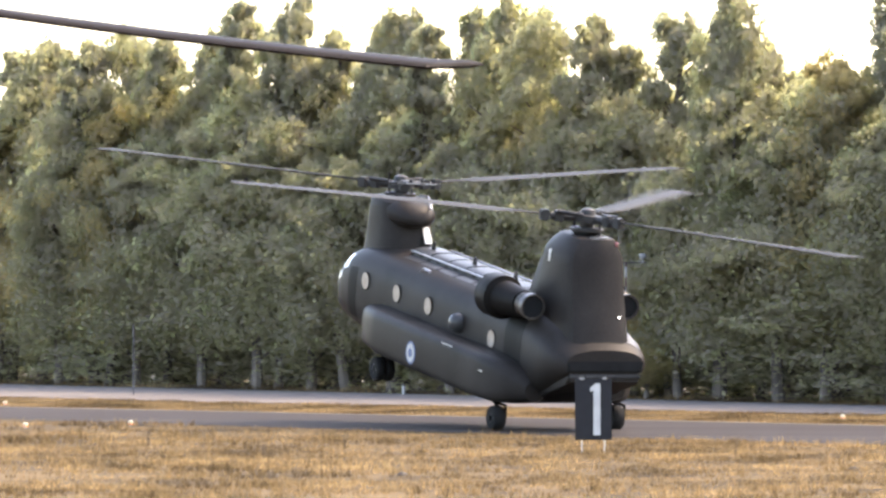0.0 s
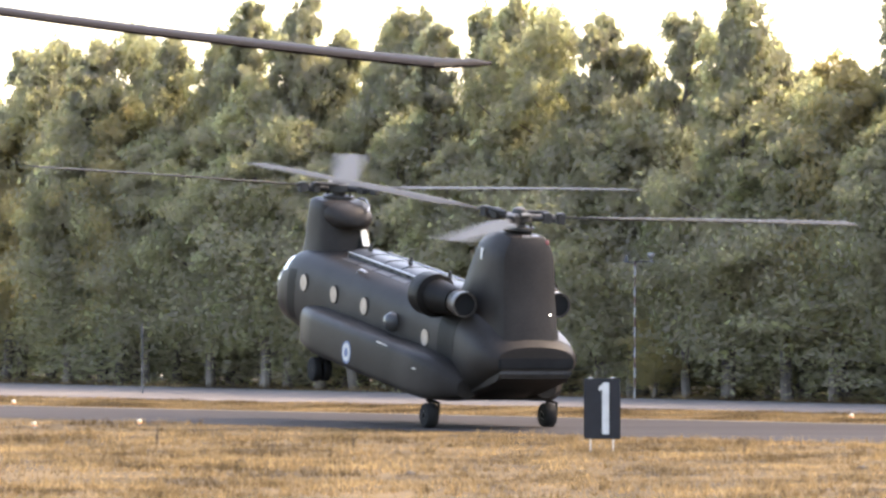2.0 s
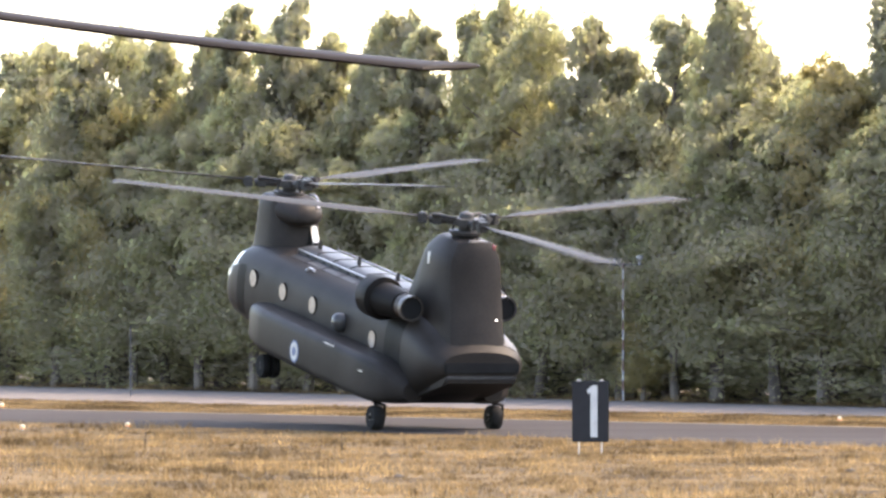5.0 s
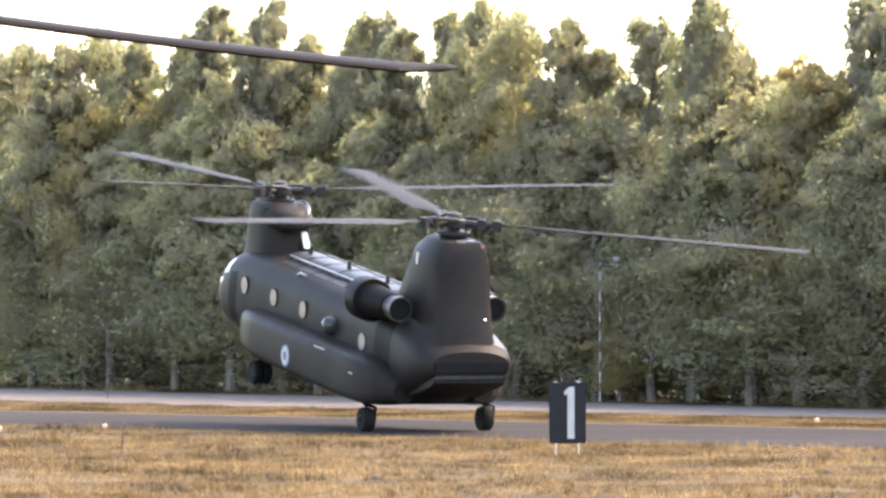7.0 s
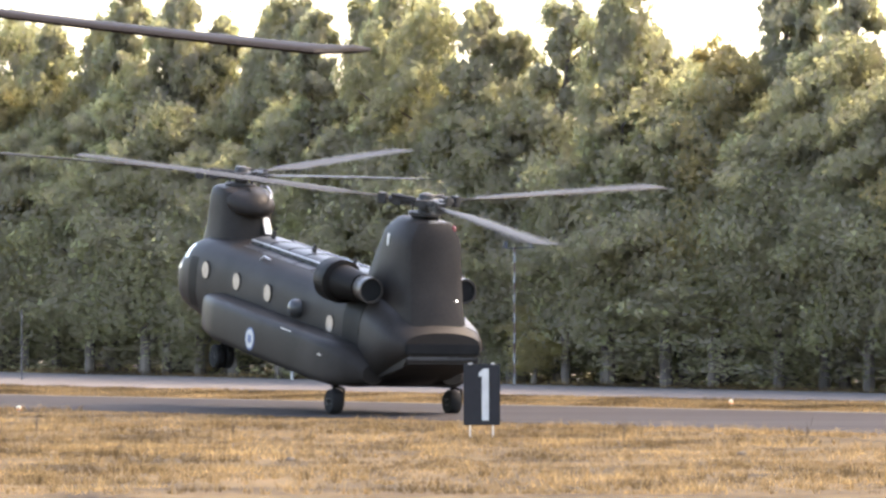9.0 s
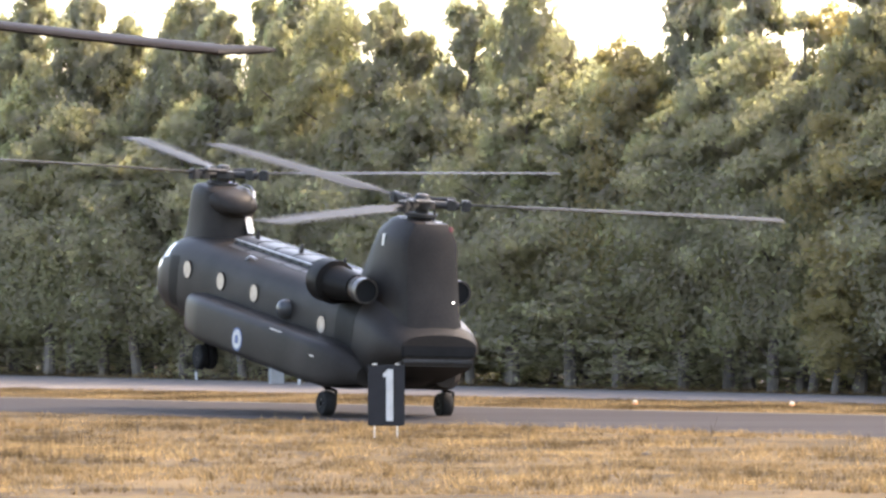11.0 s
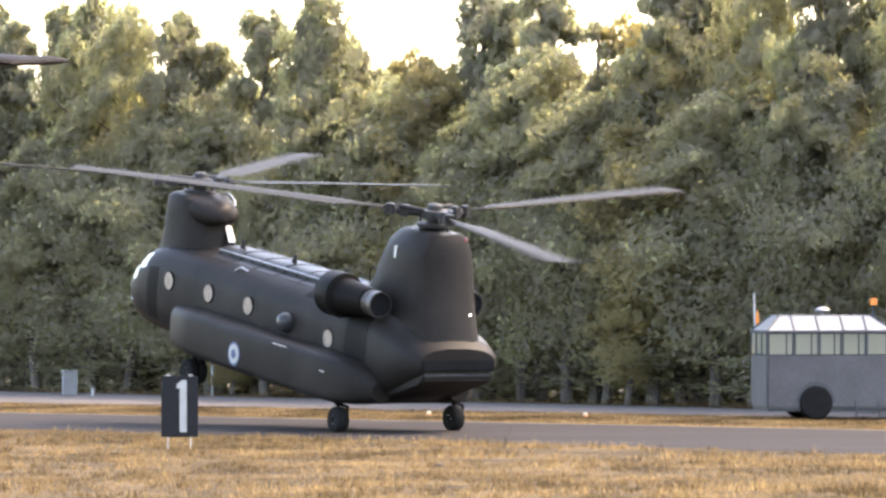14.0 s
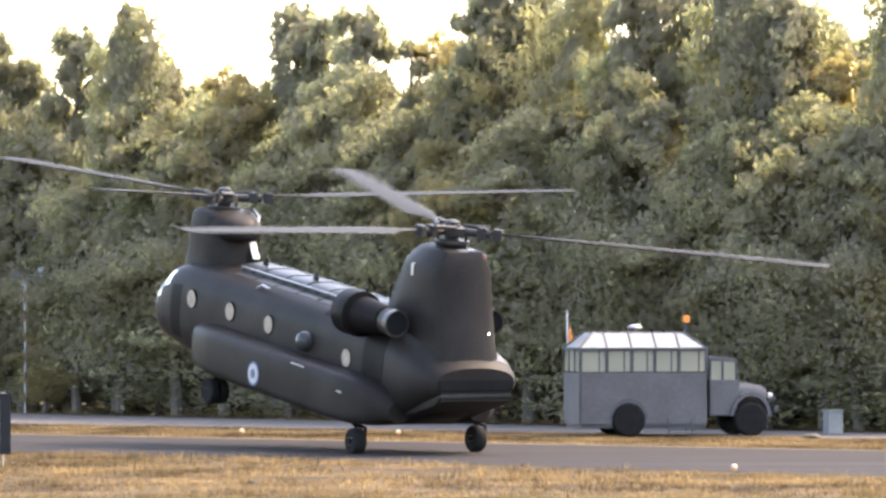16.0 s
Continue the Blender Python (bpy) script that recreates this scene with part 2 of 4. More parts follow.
def noise_mask(x, y):
    """Thick and thin patches of turf, a hand's width to several metres across."""
    m = 0.4 * value_noise(x * 0.16, y * 0.22, 1) + 0.35 * value_noise(x * 0.9, y * 0.55, 2) + 0.25 * value_noise(x * 2.6, y * 1.6, 3)
    return np.clip((m - 0.36) * 3.2, 0.02, 1)


def mid_strip(r, n):
    x = r.uniform(-17, 34, n)
    return x, edge(TAXI_FAR, x) + (0.1 + 0.98 * r.uniform(0, 1, n)) * (edge(RUN_NEAR, x) - edge(TAXI_FAR, x) - 0.2)


def verge(r, n):
    x = r.uniform(-19, 36, n)
    return x, edge(RUN_FAR, x) + r.uniform(0.0, 1.0, n) ** 2 * 3.0


grass("dry_grass", 330000, near_field, 0.06, "dry golden grass blades beside the taxiway", 1)
grass("dry_grass_tuft", 150000, tufts, 0.15, "paler dry grass tufts standing above the mown grass", 4)
grass("dry_grass", 110000, mid_strip, 0.06, "dry golden grass strip between taxiway and runway", 2)
grass("dry_grass", 12000, verge, 0.16, "dull dry grass along the edge of the trees", 3)


# ---- trees ----
def leaves(name, centres, radii, per, size, seed, mat):
    """Small leaf faces gathered round clump centres; upper sides denser."""
    r = np.random.RandomState(seed)
    n = len(centres) * per
    c, rad = np.repeat(np.array(centres), per, 0), np.repeat(np.array(radii), per, 0)
    d = r.normal(0, 1, (n, 3))
    d /= np.linalg.norm(d, axis=1)[:, None]
    p = c + d * rad[:, None] * (r.uniform(0.25, 1, n) ** 0.6 * (1 + 1.4 * r.uniform(0, 1, n) ** 6))[:, None] * np.array([0.95, 0.95, 0.8])
    # faces turn outwards from their clump and from the trunk, unevenly
    out = p * np.array([1, 1, 0])
    out /= np.linalg.norm(out, axis=1)[:, None] + 1e-6
    face = 0.3 * d + 0.75 * out + r.normal(0, 0.38, (n, 3)) + np.array([0, 0, 0.12])
    face /= np.linalg.norm(face, axis=1)[:, None]
    u = np.cross(face, r.normal(0, 1, (n, 3)))
    u /= np.linalg.norm(u, axis=1)[:, None]
    w = np.cross(face, u)
    s = (size * r.uniform(0.6, 1.4, n))[:, None]
    v = np.stack([p - u * s - w * s * 0.4, p - u * s * 0.6 + w * s * 0.55, p + u * s * 1.2], 1)
    me = bpy.data.meshes.new(name)
    me.from_pydata(v.reshape(-1, 3).tolist(), [], np.arange(n * 3).reshape(-1, 3).tolist())
    me.materials.append(mat)
    return me


def tree_kind(seed, name, lean, low, broad, mat, label, per=52, spire=False):
    """A tree 10 m high: trunk, limbs and a ragged crown from height low upwards, broad metres in radius."""
    r = random.Random(seed)
    top = new(name)
    tagged(top, label, "tree", "woodland trees")
    axis = lambda z: Vector((lean * math.sin(z * 0.35 + seed), lean * math.cos(z * 0.27 + seed * 2) * 0.6, z))
    trunk = tube([axis(z) for z in (-0.2, 1, 2.5, 4, 5.5, 7, 8.5, 9.6)], [0.2, 0.17, 0.15, 0.13, 0.11, 0.085, 0.05, 0.02], 8)
    part("trunk", trunk, BARK, top)
    centres, radii, boughs = [], [], []
    count = 16 if spire else 36
    for i in range(count):
        f = ((i + r.random()) / count) ** 0.95
        z = low + (9.35 - low) * f
        prof = (0.45 + 1.6 * f) if f < 0.3 else 0.93 * (1 - ((f - 0.3) / 0.8) ** (1.1 if spire else 1.7)) + 0.05
        reach = broad * prof * (0.25 + 0.7 * r.random()) * (1.3 if i % 7 == 0 else 1.0)
        a = i * 2.399 + r.uniform(-0.6, 0.6)
        base = axis(max(0.4, z - 0.6 * reach))
        tip = axis(z) + Vector((math.cos(a) * reach, math.sin(a) * reach, r.uniform(-0.2, 0.2)))
        size = (0.45 if spire else 0.66 + 0.5 * r.random()) * (1.12 - 0.55 * f) * (broad / 2.1 if not spire else 1)
        boughs.append(tube([base, base.lerp(tip, 0.5) + Vector((0, 0, 0.12)), tip], [0.06 * (1.3 - f), 0.035, 0.012], 5))
        for k in range(13):
            d = Vector((r.gauss(0, 1), r.gauss(0, 1), abs(r.gauss(0, 1)) - 0.45)).normalized()
            centres.append((tip + Vector((d.x, d.y, d.z * 0.8)) * size * (0.55 + 0.5 * r.random()))[:])
            radii.append(size * (0.46 + 0.34 * r.random()) * (1.08 - 0.45 * f))
    tagged(part("branchwork", join(*boughs), BARK, top), "", "", "", "stuff")
    tagged(part("crown", leaves("crown", centres, radii, per, 0.092, seed, mat), None, top), "", "", "", "stuff")
    return top


KINDS = [
    tree_kind(11, "pine_tree", 0.25, 2.6, 2.3, LEAF, "tall green pine with a ragged sunlit crown"),
    tree_kind(12, "pine_tree", 0.35, 2.2, 2.0, LEAF, "tall green pine with a ragged sunlit crown"),
    tree_kind(13, "eucalyptus_tree", 0.45, 3.0, 1.75, LEAF_B, "slender grey-green eucalyptus with an open crown", 40),
    tree_kind(14, "pine_tree", 0.2, 1.6, 2.5, LEAF, "broad dark green pine with low boughs"),
    tree_kind(15, "eucalyptus_tree", 0.5, 3.4, 1.5, LEAF_B, "slender grey-green eucalyptus with an open crown", 32),
    tree_kind(16, "yellowing_tree", 0.3, 1.8, 2.2, LEAF_C, "yellow-green broadleaf tree at the edge of the wood", 46),
    tree_kind(17, "cypress_tree", 0.08, 0.8, 0.75, LEAF, "narrow dark cypress behind the pines", 40, True),
    tree_kind(18, "shrub_tree", 0.2, 0.5, 2.6, LEAF, "dense dark undergrowth shrub beneath the pines", 26),
]
used = set()


def plant(kind, px, top, back, turn, wide=1.0):
    """px: bearing in thousandths of a radian right of +Y; top: height in metres; back: metres behind the wood's edge."""
    b = px / 1000
    d = (RUN_FAR[0] + back) / (math.cos(b) - RUN_FAR[1] * math.sin(b))
    m = pose(d * math.sin(b), d * math.cos(b), 0, 0, 0, turn) @ Matrix.Diagonal((wide, wide, top / 10, 1))
    src = KINDS[kind]
    if kind in used:
        ob = copy_thing(src, m)
    else:
        used.add(kind)
        ob = src
    ob.matrix_basis = m
    return ob


# bearing, height above ground, kind: the outline of the wood, from one end to the other
OUTLINE = [(-63.5, 12.1, 4), (-58.5, 12.3, 0), (-52, 12.1, 1), (-45.5, 12.3, 3), (-40, 12.2, 1), (-34.5, 12.4, 0), (-29, 13.5, 4), (-24, 12.3, 3),
           (-20, 13.6, 4), (-15, 12.2, 1), (-9.5, 12.5, 0), (-5.3, 13.0, 2), (-1.2, 12.4, 4), (4.5, 12.8, 1), (9.5, 13.1, 0), (15, 12.2, 3),
           (21.5, 12.3, 1), (27.5, 11.5, 4), (34.5, 12.4, 2), (41.5, 13.0, 0), (47, 11.3, 1), (53, 10.0, 3), (58.5, 10.8, 5), (66, 12.9, 2),
           (72, 12.5, 4), (76.5, 12.7, 2), (83.8, 11.9, 6), (90, 11.7, 5), (96, 13.3, 1), (103, 13.8, 0), (110, 13.0, 3), (117, 13.6, 2),
           (124, 13.2, 1), (131, 13.7, 0), (138, 12.7, 2), (146, 10.8, 5), (156, 13.8, 0), (162, 13.4, 1), (168, 13.4, 3)]
rr = random.Random(5)
for b, h, k in OUTLINE:
    plant(k, b, h, 4.5 + rr.uniform(-1, 1.5), rr.uniform(0, 360), rr.uniform(0.85, 1.05))
# lower trees along the front edge
for i in range(34):
    b = -72 + i * 7.2 + rr.uniform(-1.5, 1.5)
    plant(rr.choice((0, 1, 3, 3, 5, 1)), b, rr.uniform(7.0, 9.8) + (0.8 if b > 70 else 0), rr.uniform(1.6, 3.2), rr.uniform(0, 360), rr.uniform(0.8, 1.1))
# the depth of the wood
for row, back in enumerate((9.5, 14.5)):
    for i in range(13):
        b = -76 + i * 20 + row * 10 + rr.uniform(-2, 2)
        plant(rr.choice((0, 1, 3, 2)), b, rr.uniform(9.4, 10.3) + (1.6 if b > 92 else 0), back + rr.uniform(-1, 1), rr.uniform(0, 360), rr.uniform(1.0, 1.3))


# undergrowth behind the first trunks
for row, back in enumerate((5.0, 7.5, 10.0, 13.0)):
    for i in range(16):
        b = -80 + i * 16.4 + row * 8 + rr.uniform(-2, 2)
        plant(7, b, rr.uniform(3.6, 5.2), back + rr.uniform(-1, 1), rr.uniform(0, 360), rr.uniform(1.3, 1.6))
plant(5, 126.0, 2.7, 1.2, 40, 0.55)
plant(5, 88.5, 3.9, 0.9, 120, 0.62)
plant(5, 29.5, 2.6, 1.4, 200, 0.5)


# ---- the helicopter ----
heli = empty("helicopter", Matrix(), "dark drab tandem-rotor transport helicopter taxiing on its rear wheels", "helicopter")
HULL = [
    (12.85, 1.62, 1.95, 0.22, 2.0, 0), (12.7, 1.3, 2.2, 0.62, 2.1, 0), (12.35, 1.02, 2.45, 0.92, 2.2, 0), (11.9, 0.84, 2.74, 1.12, 2.4, 0),
    (11.4, 0.82, 3.0, 1.22, 2.6, 0), (10.8, 0.78, 3.14, 1.25, 2.9, 0), (10.0, 0.76, 3.18, 1.26, 3.2, 0), (8.0, 0.76, 3.18, 1.26, 3.4, 0),
    (5.0, 0.76, 3.18, 1.26, 3.4, 0), (2.0, 0.76, 3.18, 1.26, 3.4, 0), (-0.2, 0.78, 3.18, 1.28, 3.4, 0), (-0.9, 0.92, 3.14, 1.31, 3.2, 0),
    (-1.6, 1.2, 3.02, 1.33, 2.8, 0), (-2.2, 1.5, 2.84, 1.30, 2.5, 0), (-2.6, 1.66, 2.66, 1.2, 2.4, 0), (-2.8, 1.78, 2.52, 1.05, 2.4, 0)]
fuselage = part("fuselage", loft(HULL, 44), PAINT, heli)


def hull_point(x, angle, out):
    """A point on the fuselage skin; angle in degrees from the left side upwards, out metres off the skin."""
    for p, q in zip(HULL, HULL[1:]):
        if p[0] >= x >= q[0]:
            f = (p[0] - x) / (p[0] - q[0])
            bot, top, hw, power = [a + (b - a) * f for a, b in zip(p[1:5], q[1:5])]
    c, w = math.cos(radians(angle)), math.sin(radians(angle))
    return x, (hw + out) * math.copysign(abs(c) ** (2 / power), c), (bot + top) / 2 + ((top - bot) / 2 + out) * math.copysign(abs(w) ** (2 / power), w)


def skin_panel(name, x0, x1, a0, a1, mat, label="", out=0.012, parent=None):
    """A thin panel that follows the fuselage skin."""
    bm = bmesh.new()
    n = 6
    outer = [[bm.verts.new(hull_point(x0 + (x1 - x0) * i / n, a0 + (a1 - a0) * k / n, out)) for k in range(n + 1)] for i in range(n + 1)]
    inner = [[bm.verts.new(hull_point(x0 + (x1 - x0) * i / n, a0 + (a1 - a0) * k / n, -0.02)) for k in range(n + 1)] for i in range(n + 1)]
    for i in range(n):
        for k in range(n):
            bm.faces.new((outer[i][k], outer[i + 1][k], outer[i + 1][k + 1], outer[i][k + 1]))
            bm.faces.new((inner[i][k], inner[i][k + 1], inner[i + 1][k + 1], inner[i + 1][k]))
    for i in range(n):
        for g in (0, n):
            bm.faces.new((outer[i][g], outer[i + 1][g], inner[i + 1][g], inner[i][g]))
            bm.faces.new((outer[g][i], outer[g][i + 1], inner[g][i + 1], inner[g][i]))
    return part(name, bm, mat, parent or heli, label)


# solid block; its near-black colour paints the shade inside the opening
part("ramp_opening", prism([(-2.86, 1.98), (-2.6, 1.92), (-2.5, 2.24), (-2.86, 2.24)], -1.02, 1.02, 0.03), DARK, heli, "dark block in place of the shaded gap above the loading ramp")
part("ramp", prism([(-0.35, 0.76), (-2.62, 1.62), (-2.86, 1.76), (-2.84, 1.9), (-2.7, 1.9), (-0.3, 0.92)], -0.98, 0.98, 0.05), PAINT, heli, "loading ramp, nearly closed")
part("ramp_lip", block(-2.89, -2.80, -1.0, 1.0, 1.83, 1.91, 0.03), SHEEN_GREY, heli, "pale edge of the loading ramp")
for s in (1, -1):
    part("sponson", loft([(9.0, 1.0, 1.5, 0.2, 2.4, s * 1.17), (8.88, 0.9, 1.74, 0.38, 3.0, s * 1.2), (8.5, 0.78, 1.86, 0.56, 4.6, s * 1.24), (7.3, 0.72, 1.88, 0.70, 6.4, s * 1.27), (4.0, 0.72, 1.88, 0.73, 7.0, s * 1.27),
                          (1.0, 0.72, 1.88, 0.72, 7.0, s * 1.26), (0.1, 0.73, 1.86, 0.70, 5.6, s * 1.25), (-0.5, 0.78, 1.80, 0.62, 3.6, s * 1.2), (-0.9, 0.88, 1.66, 0.5, 2.8, s * 1.15), (-1.15, 0.95, 1.45, 0.28, 2.2, s * 1.1)], 36), PAINT, heli)
    eng = part("engine", loft([(1.15, 3.02, 3.66, 0.34, 2, s * 1.45), (1.1, 2.9, 3.8, 0.46, 2, s * 1.45), (0.95, 2.78, 3.9, 0.56, 2, s * 1.45), (0.4, 2.78, 3.9, 0.56, 2, s * 1.44), (0.34, 2.9, 3.78, 0.44, 2, s * 1.42),
                               (-0.2, 2.95, 3.74, 0.40, 2, s * 1.36), (-0.65, 3.02, 3.68, 0.34, 2, s * 1.32)], 24), PAINT_B, heli, "engine nacelle with sooty exhaust")
    part("exhaust_pipe", revolve([(-0.6, 0.31), (-0.72, 0.33), (-0.74, 0.31), (-0.84, 0.33), (-0.86, 0.31), (-0.96, 0.33), (-1.12, 0.33), (-1.12, 0.29), (-0.8, 0.27)], "x", 24, (0, s * 1.30, 3.34)), EXHAUST, eng, "ribbed bare-metal exhaust pipe")
    part("exhaust_mouth", revolve([(-1.07, 0.292), (-0.9, 0.28)], "x", 24, (0, s * 1.30, 3.34)), DARK, eng)
    part("intake_screen", revolve([(1.14, 0.34), (1.28, 0.3), (1.36, 0.16)], "x", 20, (0, s * 1.45, 3.34)), DARK, eng)
    part("engine_mount", block(-0.2, 0.6, min(s * 0.6, s * 1.2), max(s * 0.6, s * 1.2), 3.0, 3.5, 0.06), PAINT, heli)
# forward pylon with its rotor-head fairing
bm = bmesh.new()
stack = []
for z, x0, x1, hw, power in ((2.8, 11.75, 9.5, 0.78, 3.0), (3.15, 11.65, 9.55, 0.74, 3.2), (3.4, 11.58, 9.65, 0.72, 3.4), (3.8, 11.5, 9.75, 0.71, 3.6), (4.15, 11.45, 9.8, 0.70, 3.6), (4.34, 11.4, 9.85, 0.68, 3.4), (4.42, 11.3, 9.95, 0.62, 3.0), (4.46, 11.15, 10.15, 0.47, 2.6)):
    stack.append(ring(bm, [(u, v, z) for u, v in oval((x0 + x1) / 2, 0, (x0 - x1) / 2, hw, power, 32)]))
skin(bm, stack)
part("forward_pylon", bm, PAINT, heli)
part("rotor_fairing", loft([(9.2, 3.92, 4.05, 0.14, 2.0, 0), (9.28, 3.82, 4.2, 0.34, 2.1, 0), (9.48, 3.76, 4.35, 0.52, 2.2, 0), (9.85, 3.74, 4.45, 0.64, 2.4, 0), (10.3, 3.76, 4.475, 0.66, 2.6, 0), (10.9, 3.9, 4.475, 0.62, 2.6, 0)], 28), PAINT, heli, "rounded fairing behind the rotor mast")
part("pylon_cowl", prism([(9.95, 3.9), (9.5, 3.3), (9.4, 3.1), (10.0, 3.1)], -0.5, -0.22, 0.05), PAINT, heli)
part("hydraulic_line", tube([(10.4, -0.45, 4.5), (10.0, -0.5, 4.52), (9.55, -0.42, 4.42), (9.3, -0.3, 4.28)], 0.028, 6), STEEL, heli)
# sunlit patch behind the pylon, painted as a near-white panel
part("pylon_panel", prism([(9.79, 3.71), (9.50, 3.32), (9.47, 3.34), (9.76, 3.74)], -0.49, -0.3, 0.01), PLEXI, heli, "panel at the back of the pylon, sunlit glare put into its pale colour")
# aft pylon: thin leading edge, blunt back
aft = []
for z, x0, x1, hw in ((2.2, 1.5, -2.72, 0.86), (3.1, 1.3, -2.42, 0.81), (3.7, 1.05, -2.25, 0.79), (4.3, 0.8, -2.12, 0.78), (4.5, 0.68, -2.08, 0.775), (4.66, 0.58, -2.05, 0.765), (4.8, 0.48, -2.02, 0.725), (4.95, 0.3, -1.99, 0.645), (5.1, 0.05, -1.94, 0.555), (5.17, -0.2, -1.9, 0.50), (5.2, -0.4, -1.78, 0.40)):
    full = min(1.0, max(0.0, (4.5 - z) / 1.4))        # the foot is fuller in front
    pts = [(x0, 0)] + [(x0 + (x1 - x0) * f, hw * w) for f, w in ((0.05, 0.38 + 0.2 * full), (0.18, 0.70 + 0.25 * full), (0.38, 0.92 + 0.08 * full), (0.6, 1.0), (0.9, 1.0), (0.97, 0.9))] + [(x1, 0.62 * hw)]
    pts += [(x, -y) for x, y in pts[::-1] if y]
    aft.append((z, pts))
bm = bmesh.new()
skin(bm, [ring(bm, [(x, y, z) for x, y in p]) for z, p in aft])
part("aft_pylon", bm, PAINT, heli)
for x, y, z in ((-1.75, -0.22, 5.14), (-0.9, 0.3, 5.12), (-1.8, 0.05, 5.15)):
    part("hinge_fitting", block(x - 0.08, x + 0.08, y - 0.12, y + 0.12, z, z + 0.07, 0.02), STEEL, heli)
part("strobe_lamp", revolve([(5.0, 0.05), (5.08, 0.055), (5.12, 0.03)], "z", 10, (-1.9, -0.5, 0)), RED, heli, "small red lamp cap")
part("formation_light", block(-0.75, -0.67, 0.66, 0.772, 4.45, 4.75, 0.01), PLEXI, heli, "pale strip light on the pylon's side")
part("tail_light", revolve([(-2.3, 0.018), (-2.40, 0.022), (-2.42, 0.01)], "x", 10, (0.0, -0.5, 3.28)), GLOW, heli, "small lit white tail lamp")
part("drive_tunnel", loft([(9.0, 3.1, 3.2, 0.3, 2.6, 0), (8.7, 3.05, 3.36, 0.42, 2.8, 0), (1.6, 3.05, 3.40, 0.44, 2.8, 0), (0.9, 3.05, 3.5, 0.44, 2.6, 0)], 20), PAINT, heli)
# the covers' lighter grey imitates the sky reflected on the roof
for k in range(6):                                  # hinged covers along the drive tunnel and the walkway beside it
    x0 = 1.75 + 1.14 * k
    part("tunnel_cover", loft([(x0, 3.06, 3.405, 0.455, 2.8, 0), (x0 + 1.06, 3.06, 3.395, 0.455, 2.8, 0)], 20), SHEEN_GREY, heli, "tunnel cover, lighter grey for the sky's sheen")
    part("cover_latch", block(x0 + 0.45, x0 + 0.6, 0.40, 0.47, 3.2, 3.26, 0.01), PAINT_B, heli)
    skin_panel("walkway_panel", x0, x0 + 1.04, 66, 80, SHEEN_GREY, "roof walkway panel, lighter grey for the sky's sheen", 0.01)
for y in (-0.62, 0.5):
    part("roof_rail", tube([(8.6, y, 3.16), (8.5, y, 3.3), (1.4, y, 3.32), (1.3, y, 3.16)], 0.022, 6), STEEL, heli)
for x, y in ((8.2, 0.1), (5.6, 0.05), (3.1, 0.0)):
    part("antenna_fin", prism([(x, 3.3), (x - 0.3, 3.3), (x - 0.28, 3.6), (x - 0.16, 3.62)], y - 0.015, y + 0.015), PAINT, heli)
part("hook_antenna", tube([(2.2, -0.3, 3.3), (2.2, -0.3, 3.72), (2.1, -0.3, 3.8), (1.75, -0.3, 3.8)], 0.025, 6), PAINT, heli)
part("wire_antenna", tube([(6.8, 0.95, 3.0), (6.4, 1.02, 3.14), (6.1, 0.98, 3.1)], 0.03, 6), STEEL, heli)


def port(x, z, s, dome=False):
    """A round cabin window with its ring."""
    y = s * 1.245
    rim = part("window_ring", revolve([(y, 0.25), (y + s * 0.03, 0.25), (y + s * 0.035, 0.225), (y, 0.22)], "y", 24, (x, 0, z)), PAINT_B, heli)
    if dome:
        part("bubble_pane", revolve([(y, 0.26), (y + s * 0.14, 0.25), (y + s * 0.24, 0.18), (y + s * 0.28, 0.08)], "y", 20, (x, 0, z)), GLASSDARK, rim, "bulged dark observation window")
    else:
        part("pane", revolve([(y, 0.228), (y + s * 0.04, 0.222)], "y", 24, (x, 0, z)), PORTGLASS, rim, "round cabin window pane, warm reflection put into its colour")


GLASSDARK = material("dark_bubble_glass", (0.03, 0.03, 0.03), 0.12, 0, 0.1)
GLASSDARK.node_tree.nodes["Principled BSDF"].inputs["Specular IOR Level"].default_value = 0.2
for x in (9.69, 7.57, 5.48, 1.36):
    port(x, 2.30 if x > 1.5 else 2.12, 1)
    port(x, 2.30 if x > 1.5 else 2.12, -1)
port(3.45, 2.2, 1, True)
# cockpit glazing, coloured pale in place of sun glints, and skin panels
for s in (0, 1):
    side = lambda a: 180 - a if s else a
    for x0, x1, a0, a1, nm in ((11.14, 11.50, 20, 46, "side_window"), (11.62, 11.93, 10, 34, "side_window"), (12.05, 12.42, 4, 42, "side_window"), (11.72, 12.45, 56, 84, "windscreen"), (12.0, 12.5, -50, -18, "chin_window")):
        skin_panel(nm, x0, x1, side(a0), side(a1), PLEXI, "cockpit pane with the sun's glint put into its pale colour")
    for x0, x1, a0, a1 in ((10.35, 10.9, -30, 20), (2.3, 3.0, 42, 60)):
        skin_panel("access_panel", x0, x1, side(a0), side(a1), PAINT_B, "", 0.006)
# roundel on the side
part("roundel", revolve([(1.95, 0.30), (2.005, 0.30)], "y", 28, (4.73, 0, 1.2)), BLUE, heli, "blue and white round marking")
part("roundel_white", revolve([(1.95, 0.245), (2.012, 0.245)], "y", 28, (4.73, 0, 1.2)), DIM_WHITE, heli)
part("roundel_centre", revolve([(1.95, 0.12), (2.019, 0.12)], "y", 24, (4.73, 0, 1.2)), BLUE, heli)
for x0, x1, z in ((0.25, 0.5, 1.45), (2.2, 2.9, 1.75)):
    part("step", block(x0, x1, 1.84, 1.97, z, z + 0.04, 0.01), STEEL, heli)
